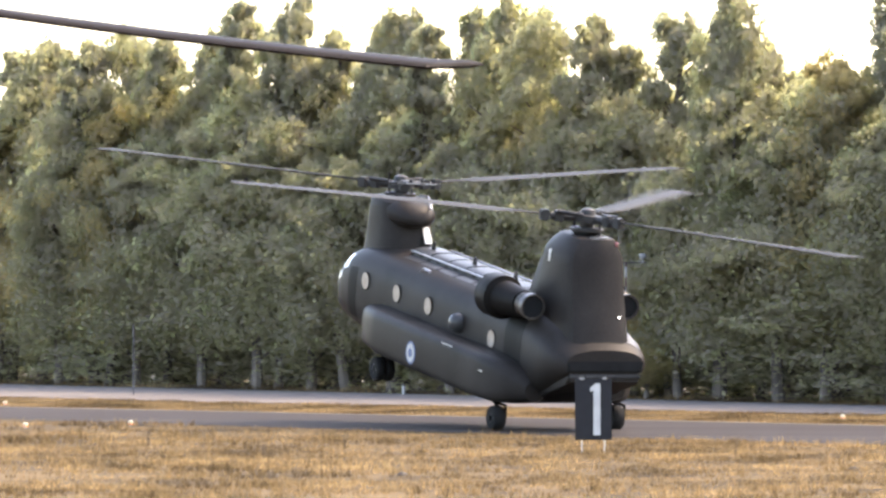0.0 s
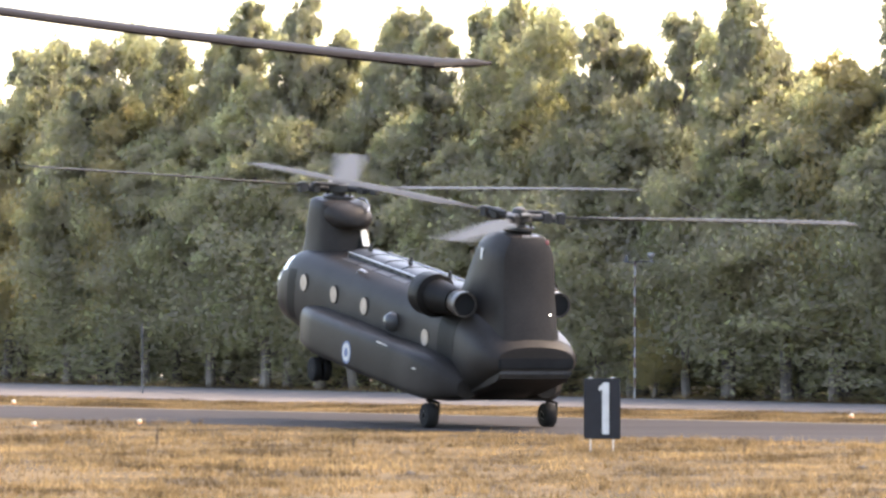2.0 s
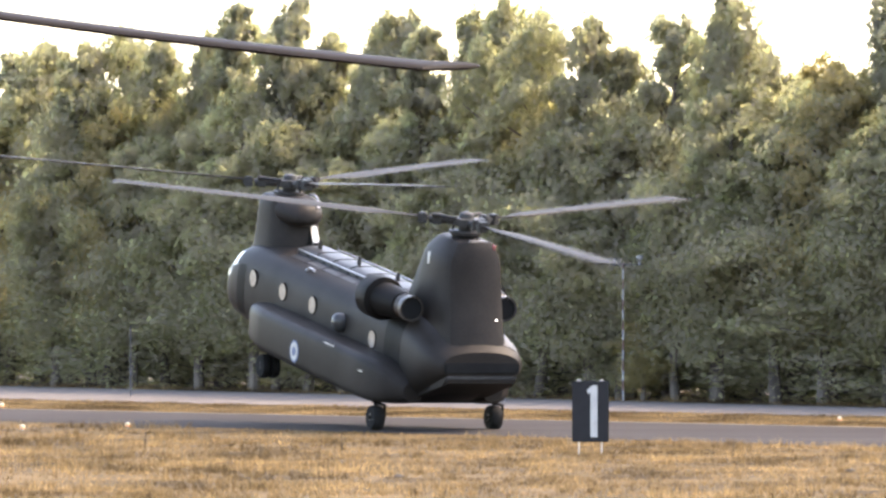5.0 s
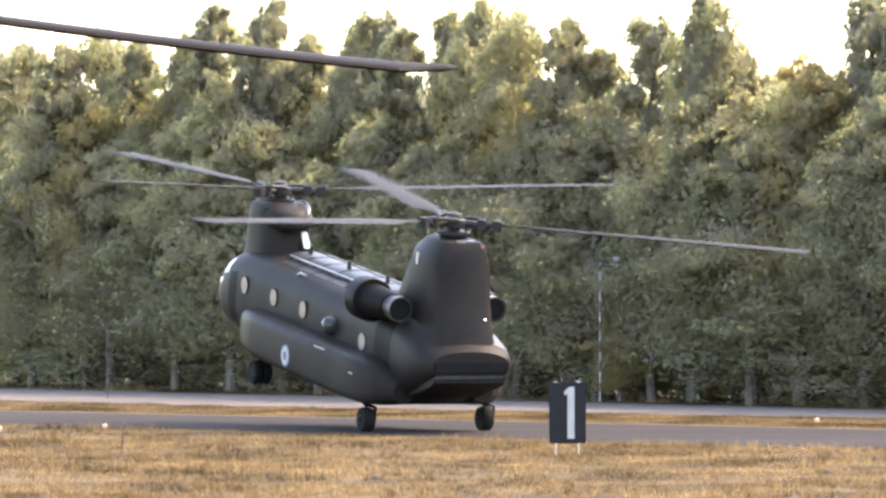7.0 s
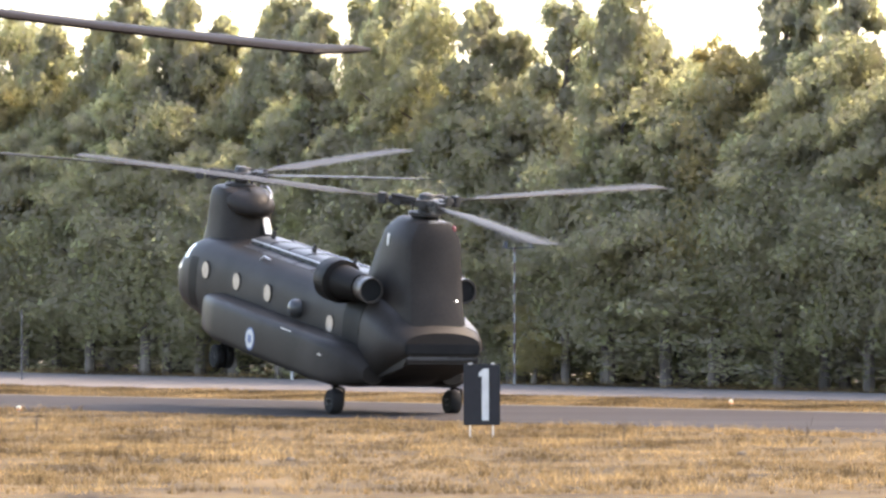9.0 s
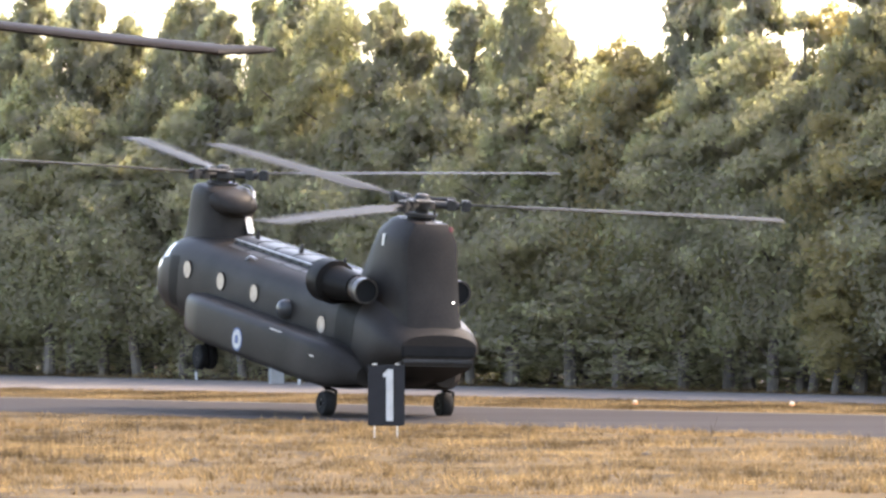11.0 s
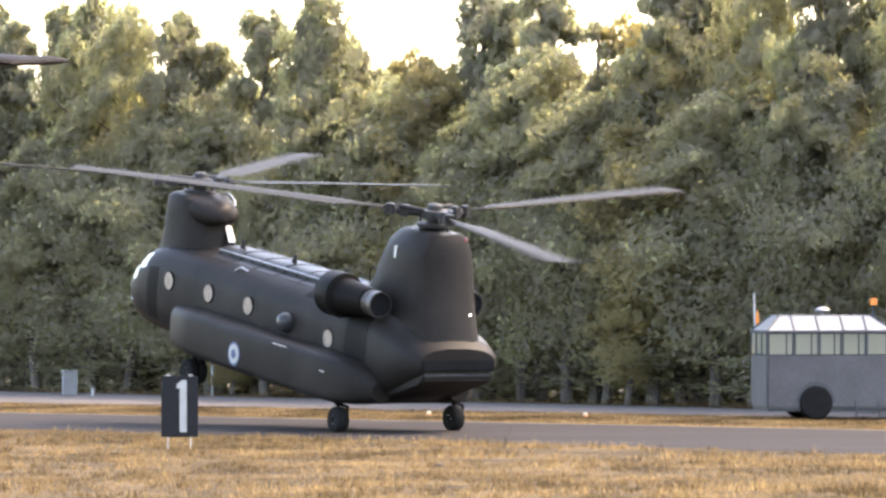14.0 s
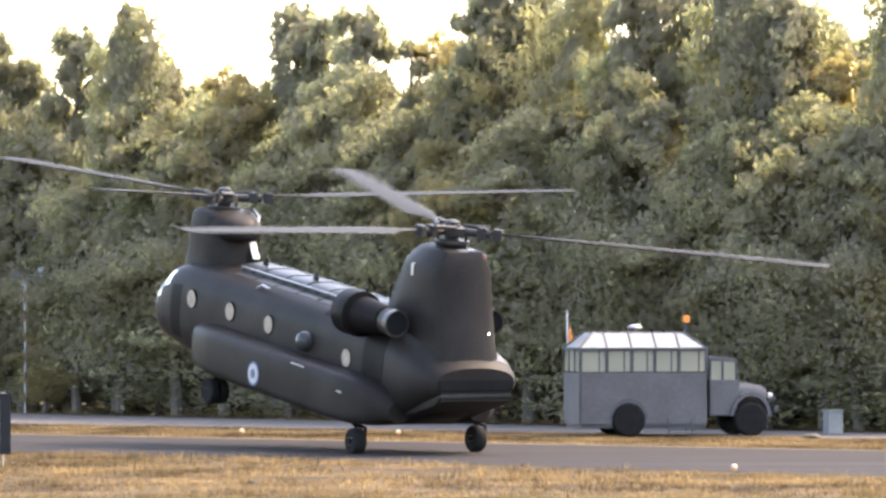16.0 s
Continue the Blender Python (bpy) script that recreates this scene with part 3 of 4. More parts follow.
# added lighter panel that paints the sun's glint on the tail corner
skin_panel("tail_panel", -2.5, -1.1, 108, 150, SHEEN_GREY, "skin panel at the tail's corner, sun glint put into its lighter grey")
skin_panel("door_panel", -0.5, 0.55, -20, 50, PAINT_B, "", 0.01)


# landing gear
def wheel(x, y, r, w, name="wheel"):
    ob = part(name, revolve([(-w * 0.5, r * 0.55), (-w * 0.5, r * 0.86), (-w * 0.36, r * 0.97), (0, r), (w * 0.36, r * 0.97), (w * 0.5, r * 0.86), (w * 0.5, r * 0.55)], "y", 28), RUBBER, heli, "", pose(x, y, r))
    part("rim", revolve([(-w * 0.46, 0.03), (-w * 0.46, r * 0.5), (-w * 0.3, r * 0.56), (w * 0.3, r * 0.56), (w * 0.46, r * 0.5), (w * 0.46, 0.03)], "y", 20), PAINT_B, ob)
    part("hub_bolts", join(*[block(r * 0.3 * math.cos(a) - 0.015, r * 0.3 * math.cos(a) + 0.015, w * 0.45, w * 0.5, r * 0.3 * math.sin(a) - 0.015, r * 0.3 * math.sin(a) + 0.015, 0) for a in (0, 1.57, 3.14, 4.71)]), STEEL, ob)
    return ob


rear_wheels = [wheel(0, 1.6, 0.325, 0.31), wheel(0, -1.7, 0.325, 0.31)]
for s, y in ((1, 1.6), (-1, -1.7)):
    part("gear_leg", join(tube([(0.1, y, 1.0), (0.16, y, 0.7), (0.02, y, 0.68)], 0.06, 8), tube([(0.02, y - 0.0, 0.72), (0.0, y - 0.24, 0.64), (0, y - 0.24, 0.34)], 0.045, 8), tube([(0, y - 0.26, 0.325), (0, y + 0.2, 0.325)], 0.05, 8)), PAINT_B, heli)
for s in (1, -1):
    for dy in (-0.14, 0.14):
        w = wheel(7.54, s * (1.55 + dy), 0.325, 0.22)
        w.matrix_basis = pose(7.54, s * (1.55 + dy), 0.30)
    part("gear_leg", join(tube([(7.54, s * 1.55, 1.0), (7.54, s * 1.55, 0.3)], 0.07, 8), tube([(7.54, s * 1.35, 0.30), (7.54, s * 1.75, 0.30)], 0.05, 8), tube([(7.1, s * 1.5, 0.8), (7.5, s * 1.55, 0.45)], 0.04, 8)), PAINT_B, heli)


# rotors
def blade_mesh(chord=0.72, span=9.14, root=1.9, thick=0.055, droop=0.06, twist=(4, -1)):
    """A blade along +x with an aerofoil section, round shank inboard."""
    bm = bmesh.new()
    rings = []
    sec = ((0.5, 0), (0.46, 0.35), (0.3, 0.5), (0.05, 0.5), (-0.25, 0.26), (-0.5, 0.03), (-0.5, -0.03), (-0.25, -0.2), (0.05, -0.42), (0.3, -0.46), (0.46, -0.32))
    for x, c, t in ((0.95, 0.16, 1.1), (1.35, 0.18, 1.1), (root, 0.34, 1.1), (root + 0.55, 1, 1.15), (4.5, 1, 1), (6.5, 1, 1), (8.2, 1, 0.95), (span - 0.1, 1, 0.8), (span, 0.86, 0.4)):
        f = (x - 0.9) / (span - 0.9)
        a = radians(twist[0] + (twist[1] - twist[0]) * f)
        z = -droop * f * f
        pts = []
        for u, v in sec:
            y, w = (u - 0.12 * (c > 0.5)) * chord * c, v * thick * t
            pts.append((x, y * math.cos(a) - w * math.sin(a), z + y * math.sin(a) + w * math.cos(a)))
        rings.append(ring(bm, pts))
    return skin(bm, rings)


def rotor(name, turn_sign):
    head = part(name, join(revolve([(-0.35, 0.16), (-0.12, 0.18), (-0.1, 0.34), (0.08, 0.34), (0.1, 0.2), (0.22, 0.17), (0.26, 0.08)], "z", 20),
                           *[tube([(0.25 * math.cos(a), 0.25 * math.sin(a), 0), (0.95 * math.cos(a), 0.95 * math.sin(a), 0)], 0.1, 8) for a in (0, 2.0944, 4.18879)]), HEADMETAL, heli, "dark metal rotor head")
    first = None
    for i in range(3):
        a = i * 120
        m = pose(0, 0, 0, 0, 0, a) @ pose(0, 0, 0, 0, -CONE[name], 0)
        if first is None:
            bm = blade_mesh()
            if turn_sign < 0:
                bmesh.ops.scale(bm, vec=(1, -1, 1), verts=bm.verts)
            first = part("rotor_blade", bm, BLADE, head, "long grey rotor blade", m)
        else:
            ob = new("rotor_blade", first.data)
            ob.parent, ob.matrix_basis = head, m
            tagged(ob, "long grey rotor blade")
        for r0, nm in ((0.62, "pitch_housing"), (1.0, "blade_clamp")):
            part(nm, block(r0, r0 + 0.24, -0.13, 0.13, -0.13, 0.15, 0.03), HEADMETAL, head, "", pose(0, 0, 0, 0, 0, a))
        part("damper", tube([(0.2, 0.3, 0.1), (0.85, 0.2, 0.14)], 0.05, 8), HEADMETAL, head, "", pose(0, 0, 0, 0, 0, a))
    return head


CONE = {"aft_rotor": 1.8, "forward_rotor": 3.4}
aft_rotor = rotor("aft_rotor", -1)
fwd_rotor = rotor("forward_rotor", 1)
part("mast", revolve([(5.1, 0.3), (5.25, 0.26), (5.5, 0.14), (5.55, 0.12)], "z", 18, (-1.17, 0, 0)), HEADMETAL, heli)
part("mast", revolve([(4.3, 0.3), (4.42, 0.26), (4.62, 0.14), (4.68, 0.12)], "z", 18, (10.69, 0, 0)), HEADMETAL, heli)
part("swashplate", join(revolve([(5.22, 0.3), (5.3, 0.42), (5.36, 0.42), (5.38, 0.3)], "z", 20, (-1.17, 0, 0)), tube([(-0.85, 0.2, 5.1), (-0.85, 0.2, 5.5)], 0.03, 6), tube([(-1.5, -0.2, 5.1), (-1.5, -0.2, 5.5)], 0.03, 6)), HEADMETAL, heli)
part("swashplate", join(revolve([(4.4, 0.3), (4.46, 0.42), (4.52, 0.42), (4.54, 0.3)], "z", 20, (10.69, 0, 0)), tube([(11.0, 0.2, 4.3), (11.0, 0.2, 4.65)], 0.03, 6), tube([(10.4, -0.2, 4.3), (10.4, -0.2, 4.65)], 0.03, 6)), HEADMETAL, heli)


# ---- distance marker ----
sign = empty("distance_marker", pose(3.37, 151.9, 0, 0, 0, 0), "black distance marker board with a white numeral", "sign")
part("board", block(-0.412, 0.412, -0.03, 0.03, 0.29, 1.66, 0.008), BLACK, sign)
for x in (-0.26, 0.25):
    part("leg", tube([(x, 0, -0.05), (x, 0, 0.4)], 0.02, 8), STEEL, sign)
    part("clip", block(x - 0.05, x + 0.05, -0.05, 0.05, 1.65, 1.69, 0.008), STEEL, sign)
part("numeral", prism([(0.0, 0.40), (0.155, 0.40), (0.155, 1.56), (0.03, 1.56), (0.0, 1.52), (-0.07, 1.47), (-0.07, 1.37), (0.0, 1.40)], -0.038, -0.028), DIM_WHITE, sign, "white numeral 1")


# ---- control truck ----
truck = empty("control_truck", pose(21.89, 179.67, 0, 0, 0, 6), "parked grey airfield control truck with a glazed cabin", "truck")
# x forward, y away from the taxiway
SHORT = 0.89                                        # length of the bodywork against the figures below
part("cabin_wall", block(-2.85, 1.05, -1.02, 1.02, 0.29, 1.72, 0.05), GREY, truck)
part("cabin_floor", block(-2.8, 1.0, -0.95, 0.95, 0.22, 0.30, 0.0), GREYDARK, truck)
for y in (-0.99, 0.99):
    for x in (-2.82, -2.02, -1.26, -0.56, 0.18, 1.02):
        part("window_post", block(x - 0.05, x + 0.05, y - 0.03, y + 0.03, 1.7, 2.3, 0.01), GREYDARK, truck)
    for x0, x1 in ((-2.77, -2.07), (-1.97, -1.31), (-1.21, -0.61), (-0.51, 0.13), (0.23, 0.97)):
        g = part("side_window", block(x0, x1, y - 0.004, y + 0.004, 1.73, 2.27, 0), GLASS, truck)
        g.visible_shadow = False
        part("window_bar", block(x1 - 0.2, x1 - 0.16, y - 0.015, y + 0.015, 1.73, 2.27, 0), GREYDARK, truck)
for x in (-2.83, 1.03):
    for y in (-0.35, 0.35):
        part("window_post", block(x - 0.03, x + 0.03, y - 0.04, y + 0.04, 1.7, 2.3, 0.01), GREYDARK, truck)
    g = part("end_window", block(x - 0.004, x + 0.004, -0.95, 0.95, 1.73, 2.27, 0), GLASS, truck)
    g.visible_shadow = False
for y in (-0.99, 0.99):
    part("roof_beam", block(-2.87, 1.07, y - 0.05, y + 0.05, 2.27, 2.36, 0.015), GREYDARK, truck)
for x in (-2.83, 1.03):
    part("roof_beam", block(x - 0.04, x + 0.04, -0.94, 0.94, 2.27, 2.36, 0.015), GREYDARK, truck)
part("roof_crown", block(-2.35, 0.45, -0.5, 0.5, 2.72, 2.77, 0.02), GREY, truck)
for s in (-1, 1):
    for x in (-2.0, -1.25, -0.5, 0.2):
        part("roof_rib", tube([(x, s * 1.0, 2.34), (x, s * 0.5, 2.74)], 0.035, 6), GREYDARK, truck)
    for x0, x1 in ((-2.85, -2.35), (1.05, 0.45)):
        part("roof_rib", tube([(x0, s * 1.0, 2.34), (x1, s * 0.5, 2.74)], 0.035, 6), GREYDARK, truck)
    bm = bmesh.new()
    skin(bm, [ring(bm, [(-2.8, s * 0.98, 2.345), (1.0, s * 0.98, 2.345), (0.43, s * 0.5, 2.735), (-2.33, s * 0.5, 2.735)]), ring(bm, [(-2.8, s * 0.98, 2.36), (1.0, s * 0.98, 2.36), (0.43, s * 0.5, 2.75), (-2.33, s * 0.5, 2.75)])])
    part("roof_glass", bm, ROOFGLASS, truck, "pale roof glazing")
for x0, x1 in ((-2.8, -2.35), (1.0, 0.45)):
    bm = bmesh.new()
    skin(bm, [ring(bm, [(x0, -0.95, 2.345), (x0, 0.95, 2.345), (x1, 0.48, 2.735), (x1, -0.48, 2.735)]), ring(bm, [(x0, -0.95, 2.36), (x0, 0.95, 2.36), (x1, 0.48, 2.75), (x1, -0.48, 2.75)])])
    part("roof_glass", bm, ROOFGLASS, truck, "pale roof glazing")
part("roof_lamp", join(revolve([(2.77, 0.05), (2.86, 0.05)], "z", 10, (-0.9, 0, 0)), revolve([(2.84, 0.2), (2.9, 0.22), (2.96, 0.15), (2.98, 0.05)], "z", 16, (-0.9, 0, 0))), STEEL, truck, "domed lamp on the roof")
part("flag_pole", tube([(-2.75, 0.9, 2.3), (-2.78, 0.9, 3.35)], [0.025, 0.018], 6), WHITE, truck)
part("furled_flag", loft([(-2.72, 2.5, 2.75, 0.03, 2, 0.9), (-2.68, 2.42, 2.95, 0.05, 2, 0.9), (-2.62, 2.4, 2.6, 0.03, 2, 0.9)], 8), ORANGE, truck, "furled orange and white flag")
part("chassis", join(block(-2.6, 3.0, -0.5, -0.38, 0.5, 0.64, 0), block(-2.6, 3.0, 0.38, 0.5, 0.5, 0.64, 0)), GREYDARK, truck)
cab = part("cab", prism([(1.15, 0.55), (2.0, 0.55), (2.0, 1.3), (2.12, 1.36), (2.02, 1.5), (1.95, 1.5), (1.15, 1.5)], -0.9, 0.9, 0.03), GREY, truck)
part("cab_roof", prism([(1.12, 2.0), (1.95, 1.98), (2.02, 1.93), (1.95, 2.06), (1.6, 2.12), (1.15, 2.1)], -0.88, 0.88, 0.02), GREY, cab)
for y in (-0.86, 0.86):
    for x in (1.17, 1.55, 1.97):
        part("cab_post", block(x - 0.03, x + 0.03, y - 0.03, y + 0.03, 1.48, 2.02, 0.005), GREYDARK, cab)
g = part("cab_glass", join(block(1.2, 1.52, -0.862, -0.856, 1.5, 2.0, 0), block(1.58, 1.94, -0.862, -0.856, 1.5, 2.0, 0), block(1.96, 1.968, -0.83, 0.83, 1.5, 2.0, 0)), GLASS, cab)
g.visible_shadow = False
hood = part("hood", loft([(1.98, 0.75, 1.45, 0.55, 3.5, 0), (2.5, 0.75, 1.42, 0.5, 3.5, 0), (2.95, 0.78, 1.34, 0.42, 3.2, 0), (3.05, 0.85, 1.25, 0.36, 3, 0)], 20), GREY, truck)
for s in (-1, 1):
    arch = [(2.05 + 0.62 * math.cos(a), 0.55 + 0.62 * math.sin(a)) for a in [math.pi * k / 10 for k in range(11)]] + [(2.05 + 0.52 * math.cos(a), 0.55 + 0.52 * math.sin(a)) for a in [math.pi * k / 10 for k in range(10, -1, -1)]]
    part("mudguard", prism([(x + 0.35, z) for x, z in arch], min(s * 0.55, s * 0.98), max(s * 0.55, s * 0.98)), GREY, truck)
    part("headlight", revolve([(3.0, 0.09), (3.1, 0.11), (3.14, 0.1), (3.15, 0.03)], "x", 16, (0, s * 0.6, 1.05)), STEEL, truck)
part("bumper", block(3.1, 3.25, -0.95, 0.95, 0.62, 0.82, 0.03), GREYDARK, truck)
for x in (-1.36, 2.38):
    for s in (-1, 1):
        w = part("truck_wheel", revolve([(-0.14, 0.25), (-0.14, 0.4), (-0.1, 0.45), (0.1, 0.45), (0.14, 0.4), (0.14, 0.25)], "y", 28), RUBBER, truck, "", pose(x * SHORT, s * 0.95, 0.45))
        part("rim", revolve([(-0.1, 0.05), (-0.1, 0.26), (0.1, 0.26), (0.1, 0.05)], "y", 20), GREY, w)
    part("axle", tube([(x, -0.8, 0.45), (x, 0.8, 0.45)], 0.06, 8), GREYDARK, truck)
for s in (-1, 1):
    part("wheel_arch", prism([(-1.36 + 0.6 * math.cos(a), 0.46 + 0.56 * math.sin(a)) for a in [math.pi * k / 10 for k in range(11)]], min(s * 1.0, s * 1.03), max(s * 1.0, s * 1.03)), GREYDARK, truck)
part("fuel_tank", block(-0.15, 0.55, -0.98, -0.6, 0.38, 0.66, 0.05), GREYDARK, truck)
part("step_ladder", join(block(-0.2, 0.6, -1.25, -1.05, 0.18, 0.21, 0), tube([(-0.15, -1.15, 0.0), (-0.15, -1.02, 0.5)], 0.018, 6), tube([(0.55, -1.15, 0.0), (0.55, -1.02, 0.5)], 0.018, 6)), GREYDARK, truck)


for ob in truck.children_recursive:
    if ob.name.split(".")[0] not in ("truck_wheel", "rim"):
        ob.data.transform(Matrix.Diagonal((SHORT, 1, 1, 1)))


# ---- airfield fittings ----
def at_bearing(b, d):
    return d * math.sin(b / 1000), d * math.cos(b / 1000)


x, y = at_bearing(27.0, 207.5)
pole = empty("weather_mast", pose(x, y, 0), "slim weather mast banded white and dull red, with crossarm", "mast")
part("mast_pole", tube([(0, 0, -0.1), (0, 0, 4.25)], [0.03, 0.026], 10), BANDRED, pole)
for k in range(7):
    part("white_band", tube([(0, 0, 0.05 + 0.62 * k), (0, 0, 0.36 + 0.62 * k)], 0.031, 10), MASTWHITE, pole, "weathered white band")
part("crossarm", tube([(-0.3, 0, 4.2), (0.62, 0, 4.22)], 0.018, 6), GREYDARK, pole)
part("wind_vane", prism([(-0.36, 4.2), (-0.2, 4.2), (-0.2, 4.42), (-0.3, 4.42)], -0.01, 0.01), GREYDARK, pole)
part("wind_cup", revolve([(4.2, 0.03), (4.34, 0.03), (4.36, 0.1), (4.46, 0.12), (4.5, 0.05)], "z", 12, (0.5, 0, 0)), CONCRETE, pole)


def edge_light(x, y, s=1.0):
    ob = empty("edge_light", pose(x, y, 0, 0, 0, 0) @ Matrix.Scale(s, 4), "pale frosted edge light on a short stem in the grass", "airfield light", "edge lights")
    part("stem", tube([(0, 0, -0.02), (0, 0, 0.06)], 0.05, 8), STEEL, ob)
    part("collar", revolve([(0.05, 0.08), (0.07, 0.095), (0.09, 0.085)], "z", 12), ORANGE, ob)
    part("lens", revolve([(0.09, 0.08), (0.13, 0.09), (0.18, 0.07), (0.2, 0.03)], "z", 14), LAMPGLASS, ob)


for b, d in ((-64.5, 200.5), (-46.0, 176.5), (58.9, 183.2), (131.5, 149.5), (-61.5, 174.3), (82, 181.5)):
    edge_light(*at_bearing(b, d), 0.72)


def marker_box(b, d, w, h, label):
    x, y = at_bearing(b, d)
    ob = empty("cabinet", pose(x, y, 0, 0, 0, 12), label, "cabinet", "equipment boxes")
    part("box_body", block(-w / 2, w / 2, -w / 2, w / 2, -0.02, h, 0.02), CONCRETE, ob)
    part("lid", block(-w / 2 - 0.03, w / 2 + 0.03, -w / 2 - 0.03, w / 2 + 0.03, h, h + 0.05, 0.015), CONCRETE, ob)


marker_box(6.0, 211.0, 0.42, 0.72, "pale equipment cabinet beside the runway")
marker_box(146.0, 183.0, 0.43, 0.60, "pale equipment cabinet beside the runway")


def marker_post(b, d, h):
    x, y = at_bearing(b, d)
    ob = empty("marker_post", pose(x, y, 0), "short white marker post beside the runway", "post", "marker posts")
    part("post", tube([(0, 0, -0.02), (0, 0, h)], 0.05, 8), DIM_WHITE, ob)
    part("cap", revolve([(h, 0.06), (h + 0.03, 0.06), (h + 0.06, 0.02)], "z", 10), GREYDARK, ob)


for b, d, h in ((9.4, 209.5, 0.26), (-5.8, 216, 0.28)):
    marker_post(b, d, h)

x, y = at_bearing(124.4, 186.2)
ob = empty("obstruction_beacon", pose(x, y, 0), "orange beacon lamp on a thin post behind the truck", "beacon")
part("post", tube([(0, 0, -0.05), (0, 0, 3.0)], 0.035, 8), GREYDARK, ob)
part("lamp_housing", block(-0.09, 0.09, -0.09, 0.09, 2.98, 3.18, 0.02), ORANGE, ob)
x, y = at_bearing(-45.6, 216.0)
ob = empty("banded_post", pose(x, y, 0), "thin grey post with worn white bands", "post")
part("pole", tube([(0, 0, -0.05), (0, 0, 2.25)], 0.022, 8), GREYDARK, ob)
for z0, z1 in ((0.25, 0.55), (0.62, 0.95), (1.95, 2.2)):
    part("band", revolve([(z0, 0.025), (z1, 0.025)], "z", 10), GREY, ob)
for b, d in ((-31.0, 144.0), (60.5, 140.0), (53.2, 158.5), (-6.0, 136.0), (142.8, 177.5)):
    x, y = at_bearing(b, d)
    bm = bmesh.new()
    bmesh.ops.create_icosphere(bm, subdivisions=2, radius=0.21 if b > 140 else 0.09)
    for v in bm.verts:
        v.co = Vector((v.co.x * 1.3, v.co.y, v.co.z * 0.7)) * (1 + 0.35 * noise.noise(v.co * 14 + Vector((b, 0, 0))))
    tagged(part("clod", bm, SOIL, None, "", pose(x, y, 0.02)), "large dark clod beside the pale cabinet" if b > 140 else "dark clod of earth lying in the dry grass", "clod", "clods")


def weed(b, d, seed):
    r = random.Random(seed)
    x, y = at_bearing(b, d)
    stalks = []
    for k in range(7):
        a, h = r.uniform(0, 6.28), r.uniform(0.25, 0.55)
        tip = Vector((0.22 * math.cos(a) * r.random(), 0.1 * math.sin(a), h))
        stalks.append(tube([(0, 0, -0.02), tip * 0.5 + Vector((0.01, 0, 0.02)), tip], [0.006, 0.005, 0.003], 4))
    tagged(part("dry_weed", join(*stalks), SOIL, None, "", pose(x, y, 0)), "dry brown weed stalks standing in the grass", "weed", "weeds")


for i, (b, d) in enumerate(((-43.5, 157), (-14.5, 155), (-26.5, 150), (43, 150), (70, 152))):
    weed(b, d, i)


# ---- rotor blade of a parked helicopter, close by ----
parked = empty("parked_rotor", pose(-8.9, 40.0, 0), "drooping dark blade of a parked helicopter's rotor", "rotor")
bm = bmesh.new()
rings = []
for i in range(41):
    f = 1 - ((40 - i) / 40) ** 2.2
    u = 9.14 * f                                  # from hub to tip
    q = 9.14 - u
    z = 5.484 + 0.095 * q + 0.008 * q * q if q < 3 else 5.841 + 0.135 * (q - 3)
    c = 0.53 * (1 if q > 0.34 else 0.14 + 0.86 * (q / 0.34))
    k = min(1.0, max(0.4, (q / 0.1) ** 0.5))              # the tip narrows
    a = radians(3.0 + 4.5 * f)
    pts = []
    for s, t in ((0.5, 0), (0.46, 0.3), (0.3, 0.5), (0.0, 0.48), (-0.3, 0.2), (-0.5, 0.04), (-0.5, -0.04), (-0.3, -0.16), (0.0, -0.36), (0.3, -0.42), (0.46, -0.3)):
        yy = (s + 0.5) * c - 0.53
        pts.append((u, -yy * math.cos(a), z - yy * math.sin(a) + t * 0.052 * k))
    rings.append(ring(bm, pts))
skin(bm, rings)
part("rotor_blade", bm, BLADE_DARK, parked, "drooping dark brown-grey rotor blade")
part("rotor_mast", revolve([(-0.1, 0.35), (0.1, 0.3), (0.2, 0.13), (6.5, 0.11), (6.55, 0.3), (6.75, 0.28), (6.8, 0.1)], "z", 16), HEADMETAL, parked)


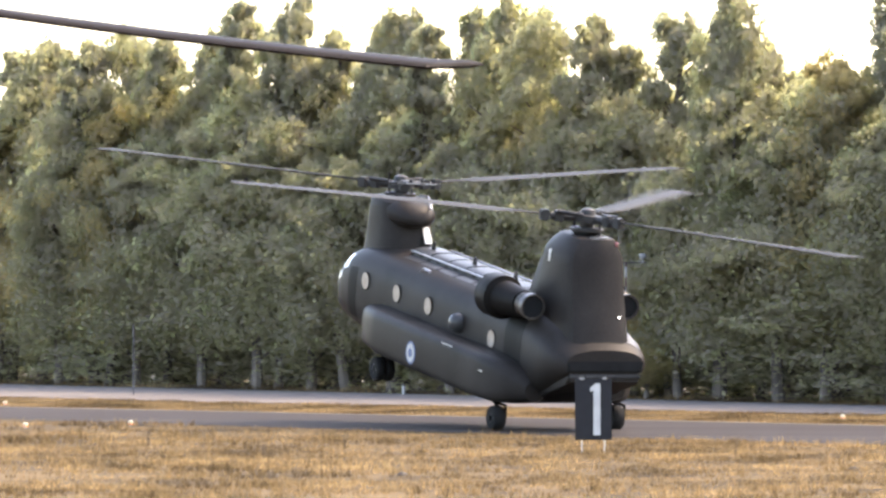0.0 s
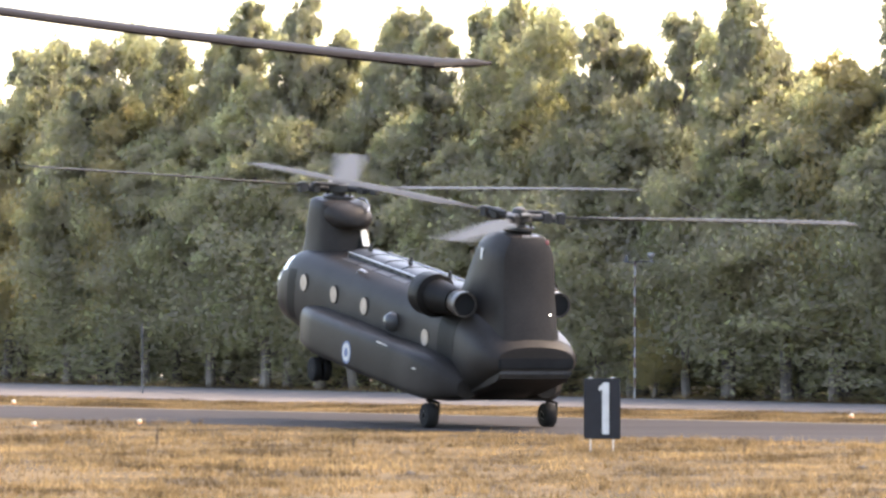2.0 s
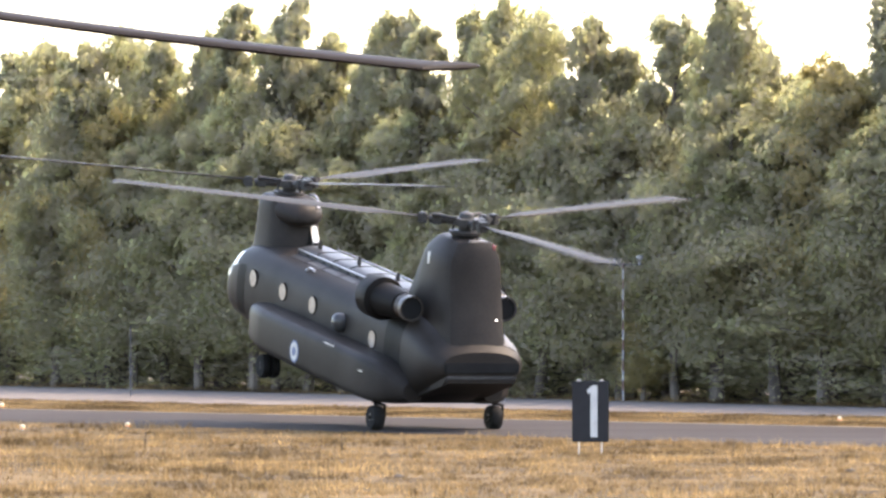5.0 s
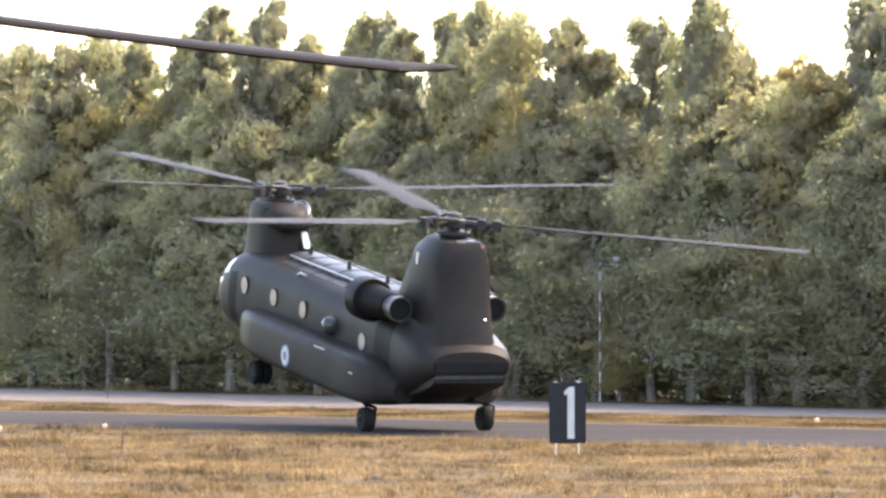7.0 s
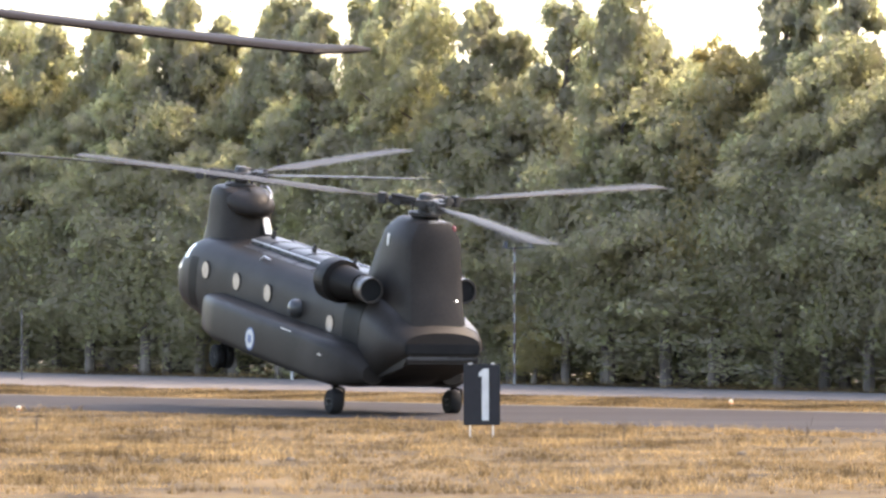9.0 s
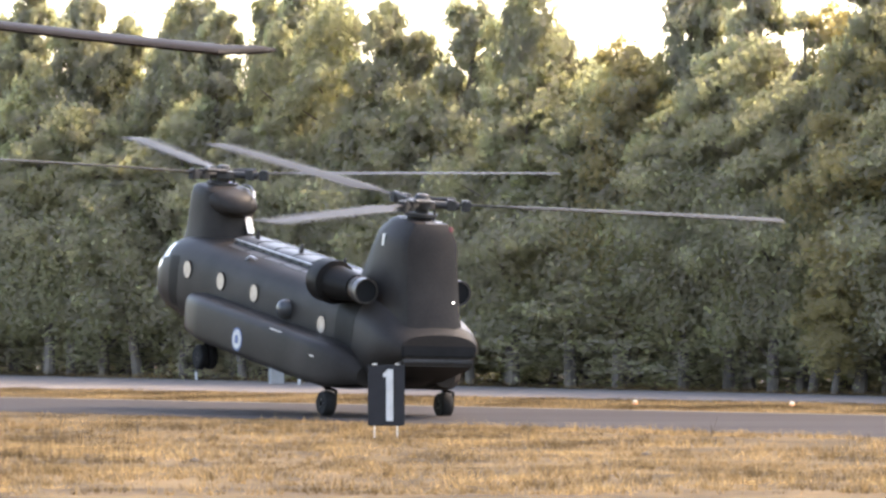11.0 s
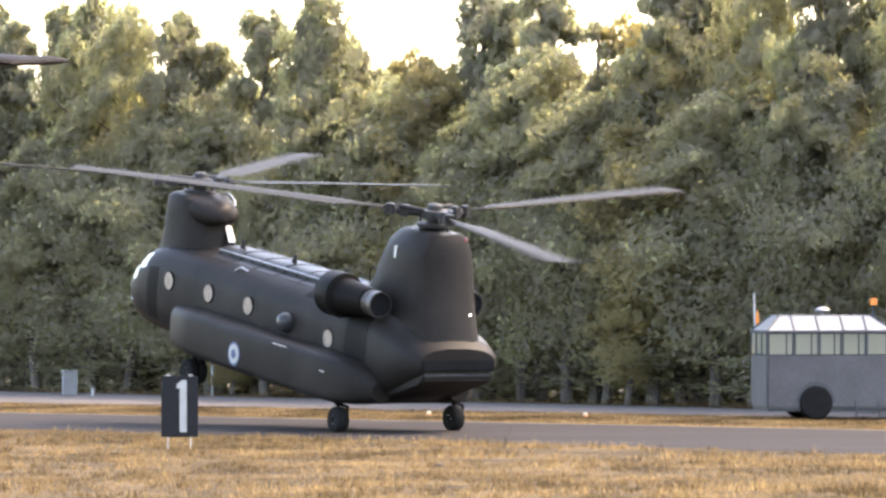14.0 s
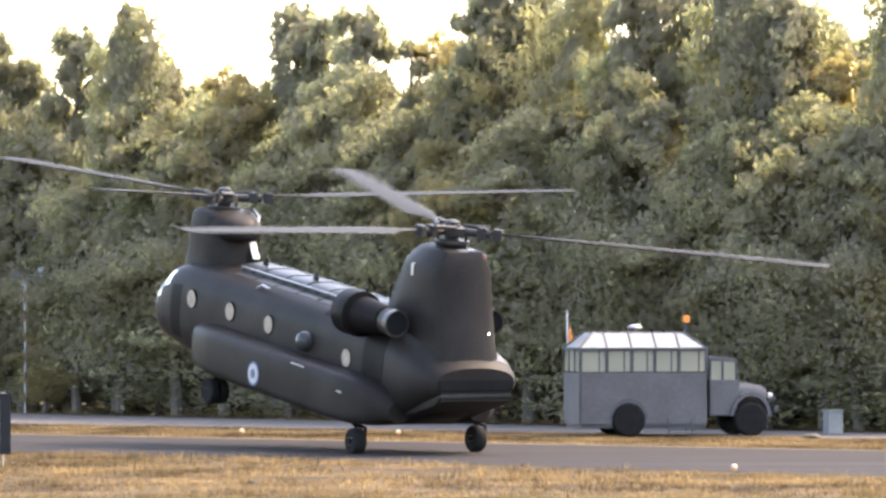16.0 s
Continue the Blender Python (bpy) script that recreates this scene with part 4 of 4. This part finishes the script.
# ---- what moves ----
def motions():
    flight = [
        (0, 2.783, 171.568, 23.53, 8.77, 0.35),
        (0.5, 2.216, 172.228, 23.48, 8.54, 1.00),
        (1, 1.704, 172.525, 23.35, 8.44, 0.68),
        (1.5, 1.262, 172.989, 23.36, 8.29, 0.55),
        (2, 0.875, 173.343, 23.45, 8.27, 0.49),
        (2.5, 0.505, 173.368, 23.55, 9.26, 0.37),
        (3, 0.196, 173.962, 23.91, 9.65, 0.64),
        (3.5, -0.045, 174.007, 24.04, 9.77, 0.68),
        (6, -0.219, 174.006, 23.15, 9.19, 0.49),
        (6.5, -0.053, 174.121, 23.39, 9.32, 0.64),
        (7, 0.148, 173.952, 23.01, 8.59, 0.14),
        (7.5, 0.419, 173.695, 23.25, 8.00, 0.62),
        (8, 0.730, 173.612, 23.27, 7.94, 0.67),
        (8.5, 1.104, 173.361, 23.69, 8.09, 0.81),
        (9, 1.511, 172.911, 23.77, 8.01, 1.01),
        (9.2, 1.692, 172.849, 23.92, 7.99, 1.07),
        (11.3, 4.094, 170.844, 25.01, 8.23, 1.44),
        (11.5, 4.367, 170.660, 25.25, 8.25, 1.20),
        (12, 5.159, 170.003, 25.67, 8.37, 0.26),
        (12.5, 6.016, 169.212, 26.32, 8.33, -0.36),
        (13, 6.896, 168.683, 26.97, 8.30, 0.34),
        (13.5, 7.893, 167.977, 27.21, 8.26, 0.19),
        (14, 8.978, 167.034, 27.36, 8.42, 0.02),
        (14.5, 10.138, 165.719, 26.85, 8.20, -0.84),
        (15, 11.292, 165.110, 26.12, 8.30, -0.33),
        (15.5, 12.491, 164.136, 25.16, 8.29, 0.10),
        (16, 13.758, 163.015, 24.07, 8.46, -0.33),
    ]
    walk(heli, [(t, pose(x, y, 0, 0, 0, 90 + yaw) @ pose(0, 0, 0, 0, -pitch, 0) @ pose(0, 0, 0, roll, 0, 0)) for t, x, y, yaw, pitch, roll in flight])
    # rotor azimuths as seen along +Y, three-bladed: the aft one turns clockwise from above, the other the opposite way
    seen = [(0, 73), (1.5, 91), (3.5, 41), (7, 106), (9, 47), (12, 103), (12.5, 28), (14, 45), (14.5, 88), (15, 12), (16, 102)]
    keys, last = [], None
    for t, a in seen:
        nominal = 73 - 1348.0 * t
        if last is not None:
            nominal = last[1] - 1348.0 * (t - last[0])
        a += 120 * round((nominal - a) / 120)
        keys.append((t, a))
        last = (t, a)
    kt, ka = [k[0] for k in keys], [k[1] for k in keys]
    ft = [f[0] for f in flight]
    # tilt of the aft rotor's disc against the level: times, nose-up degrees, left-up degrees
    dt, dp, dr = (0, 3.5, 7, 9, 14.5, 16), (7.0, 8.2, 8.0, 8.3, 9.05, 9.0), (3.0, 0.8, 1.9, 1.9, -0.2, 1.2)
    aft_rows, fwd_rows = [], []
    for i in range(int(16 * FPS) + 1):
        t = i / FPS
        yaw, pitch, roll = [float(np.interp(t, ft, [f[k] for f in flight])) for k in (3, 4, 5)]
        a = float(np.interp(t, kt, ka)) - 90 - yaw
        aft_rows.append((t, pose(-1.17, 0, 5.6, float(np.interp(t, dt, dr)) - roll, pitch - float(np.interp(t, dt, dp)), 0) @ pose(0, 0, 0, 0, 0, a)))
        fwd_rows.append((t, pose(10.69, 0, 4.74, 0.6 - roll, pitch - 4.1, 0) @ pose(0, 0, 0, 0, 0, 109 - a - 180 - 48)))
    walk(aft_rotor, aft_rows)
    walk(fwd_rotor, fwd_rows)
    # the rear wheels roll along the taxiway
    dist = [0.0]
    for p, q in zip(flight, flight[1:]):
        s = math.hypot(q[1] - p[1], q[2] - p[2])
        dist.append(dist[-1] + (s if q[1] < p[1] else -s))
    for w in rear_wheels:
        base = w.matrix_basis.copy()
        walk(w, [(i / 10, base @ pose(0, 0, 0, 0, math.degrees(float(np.interp(i / 10, ft, dist)) / 0.325), 0)) for i in range(161)])


motions()
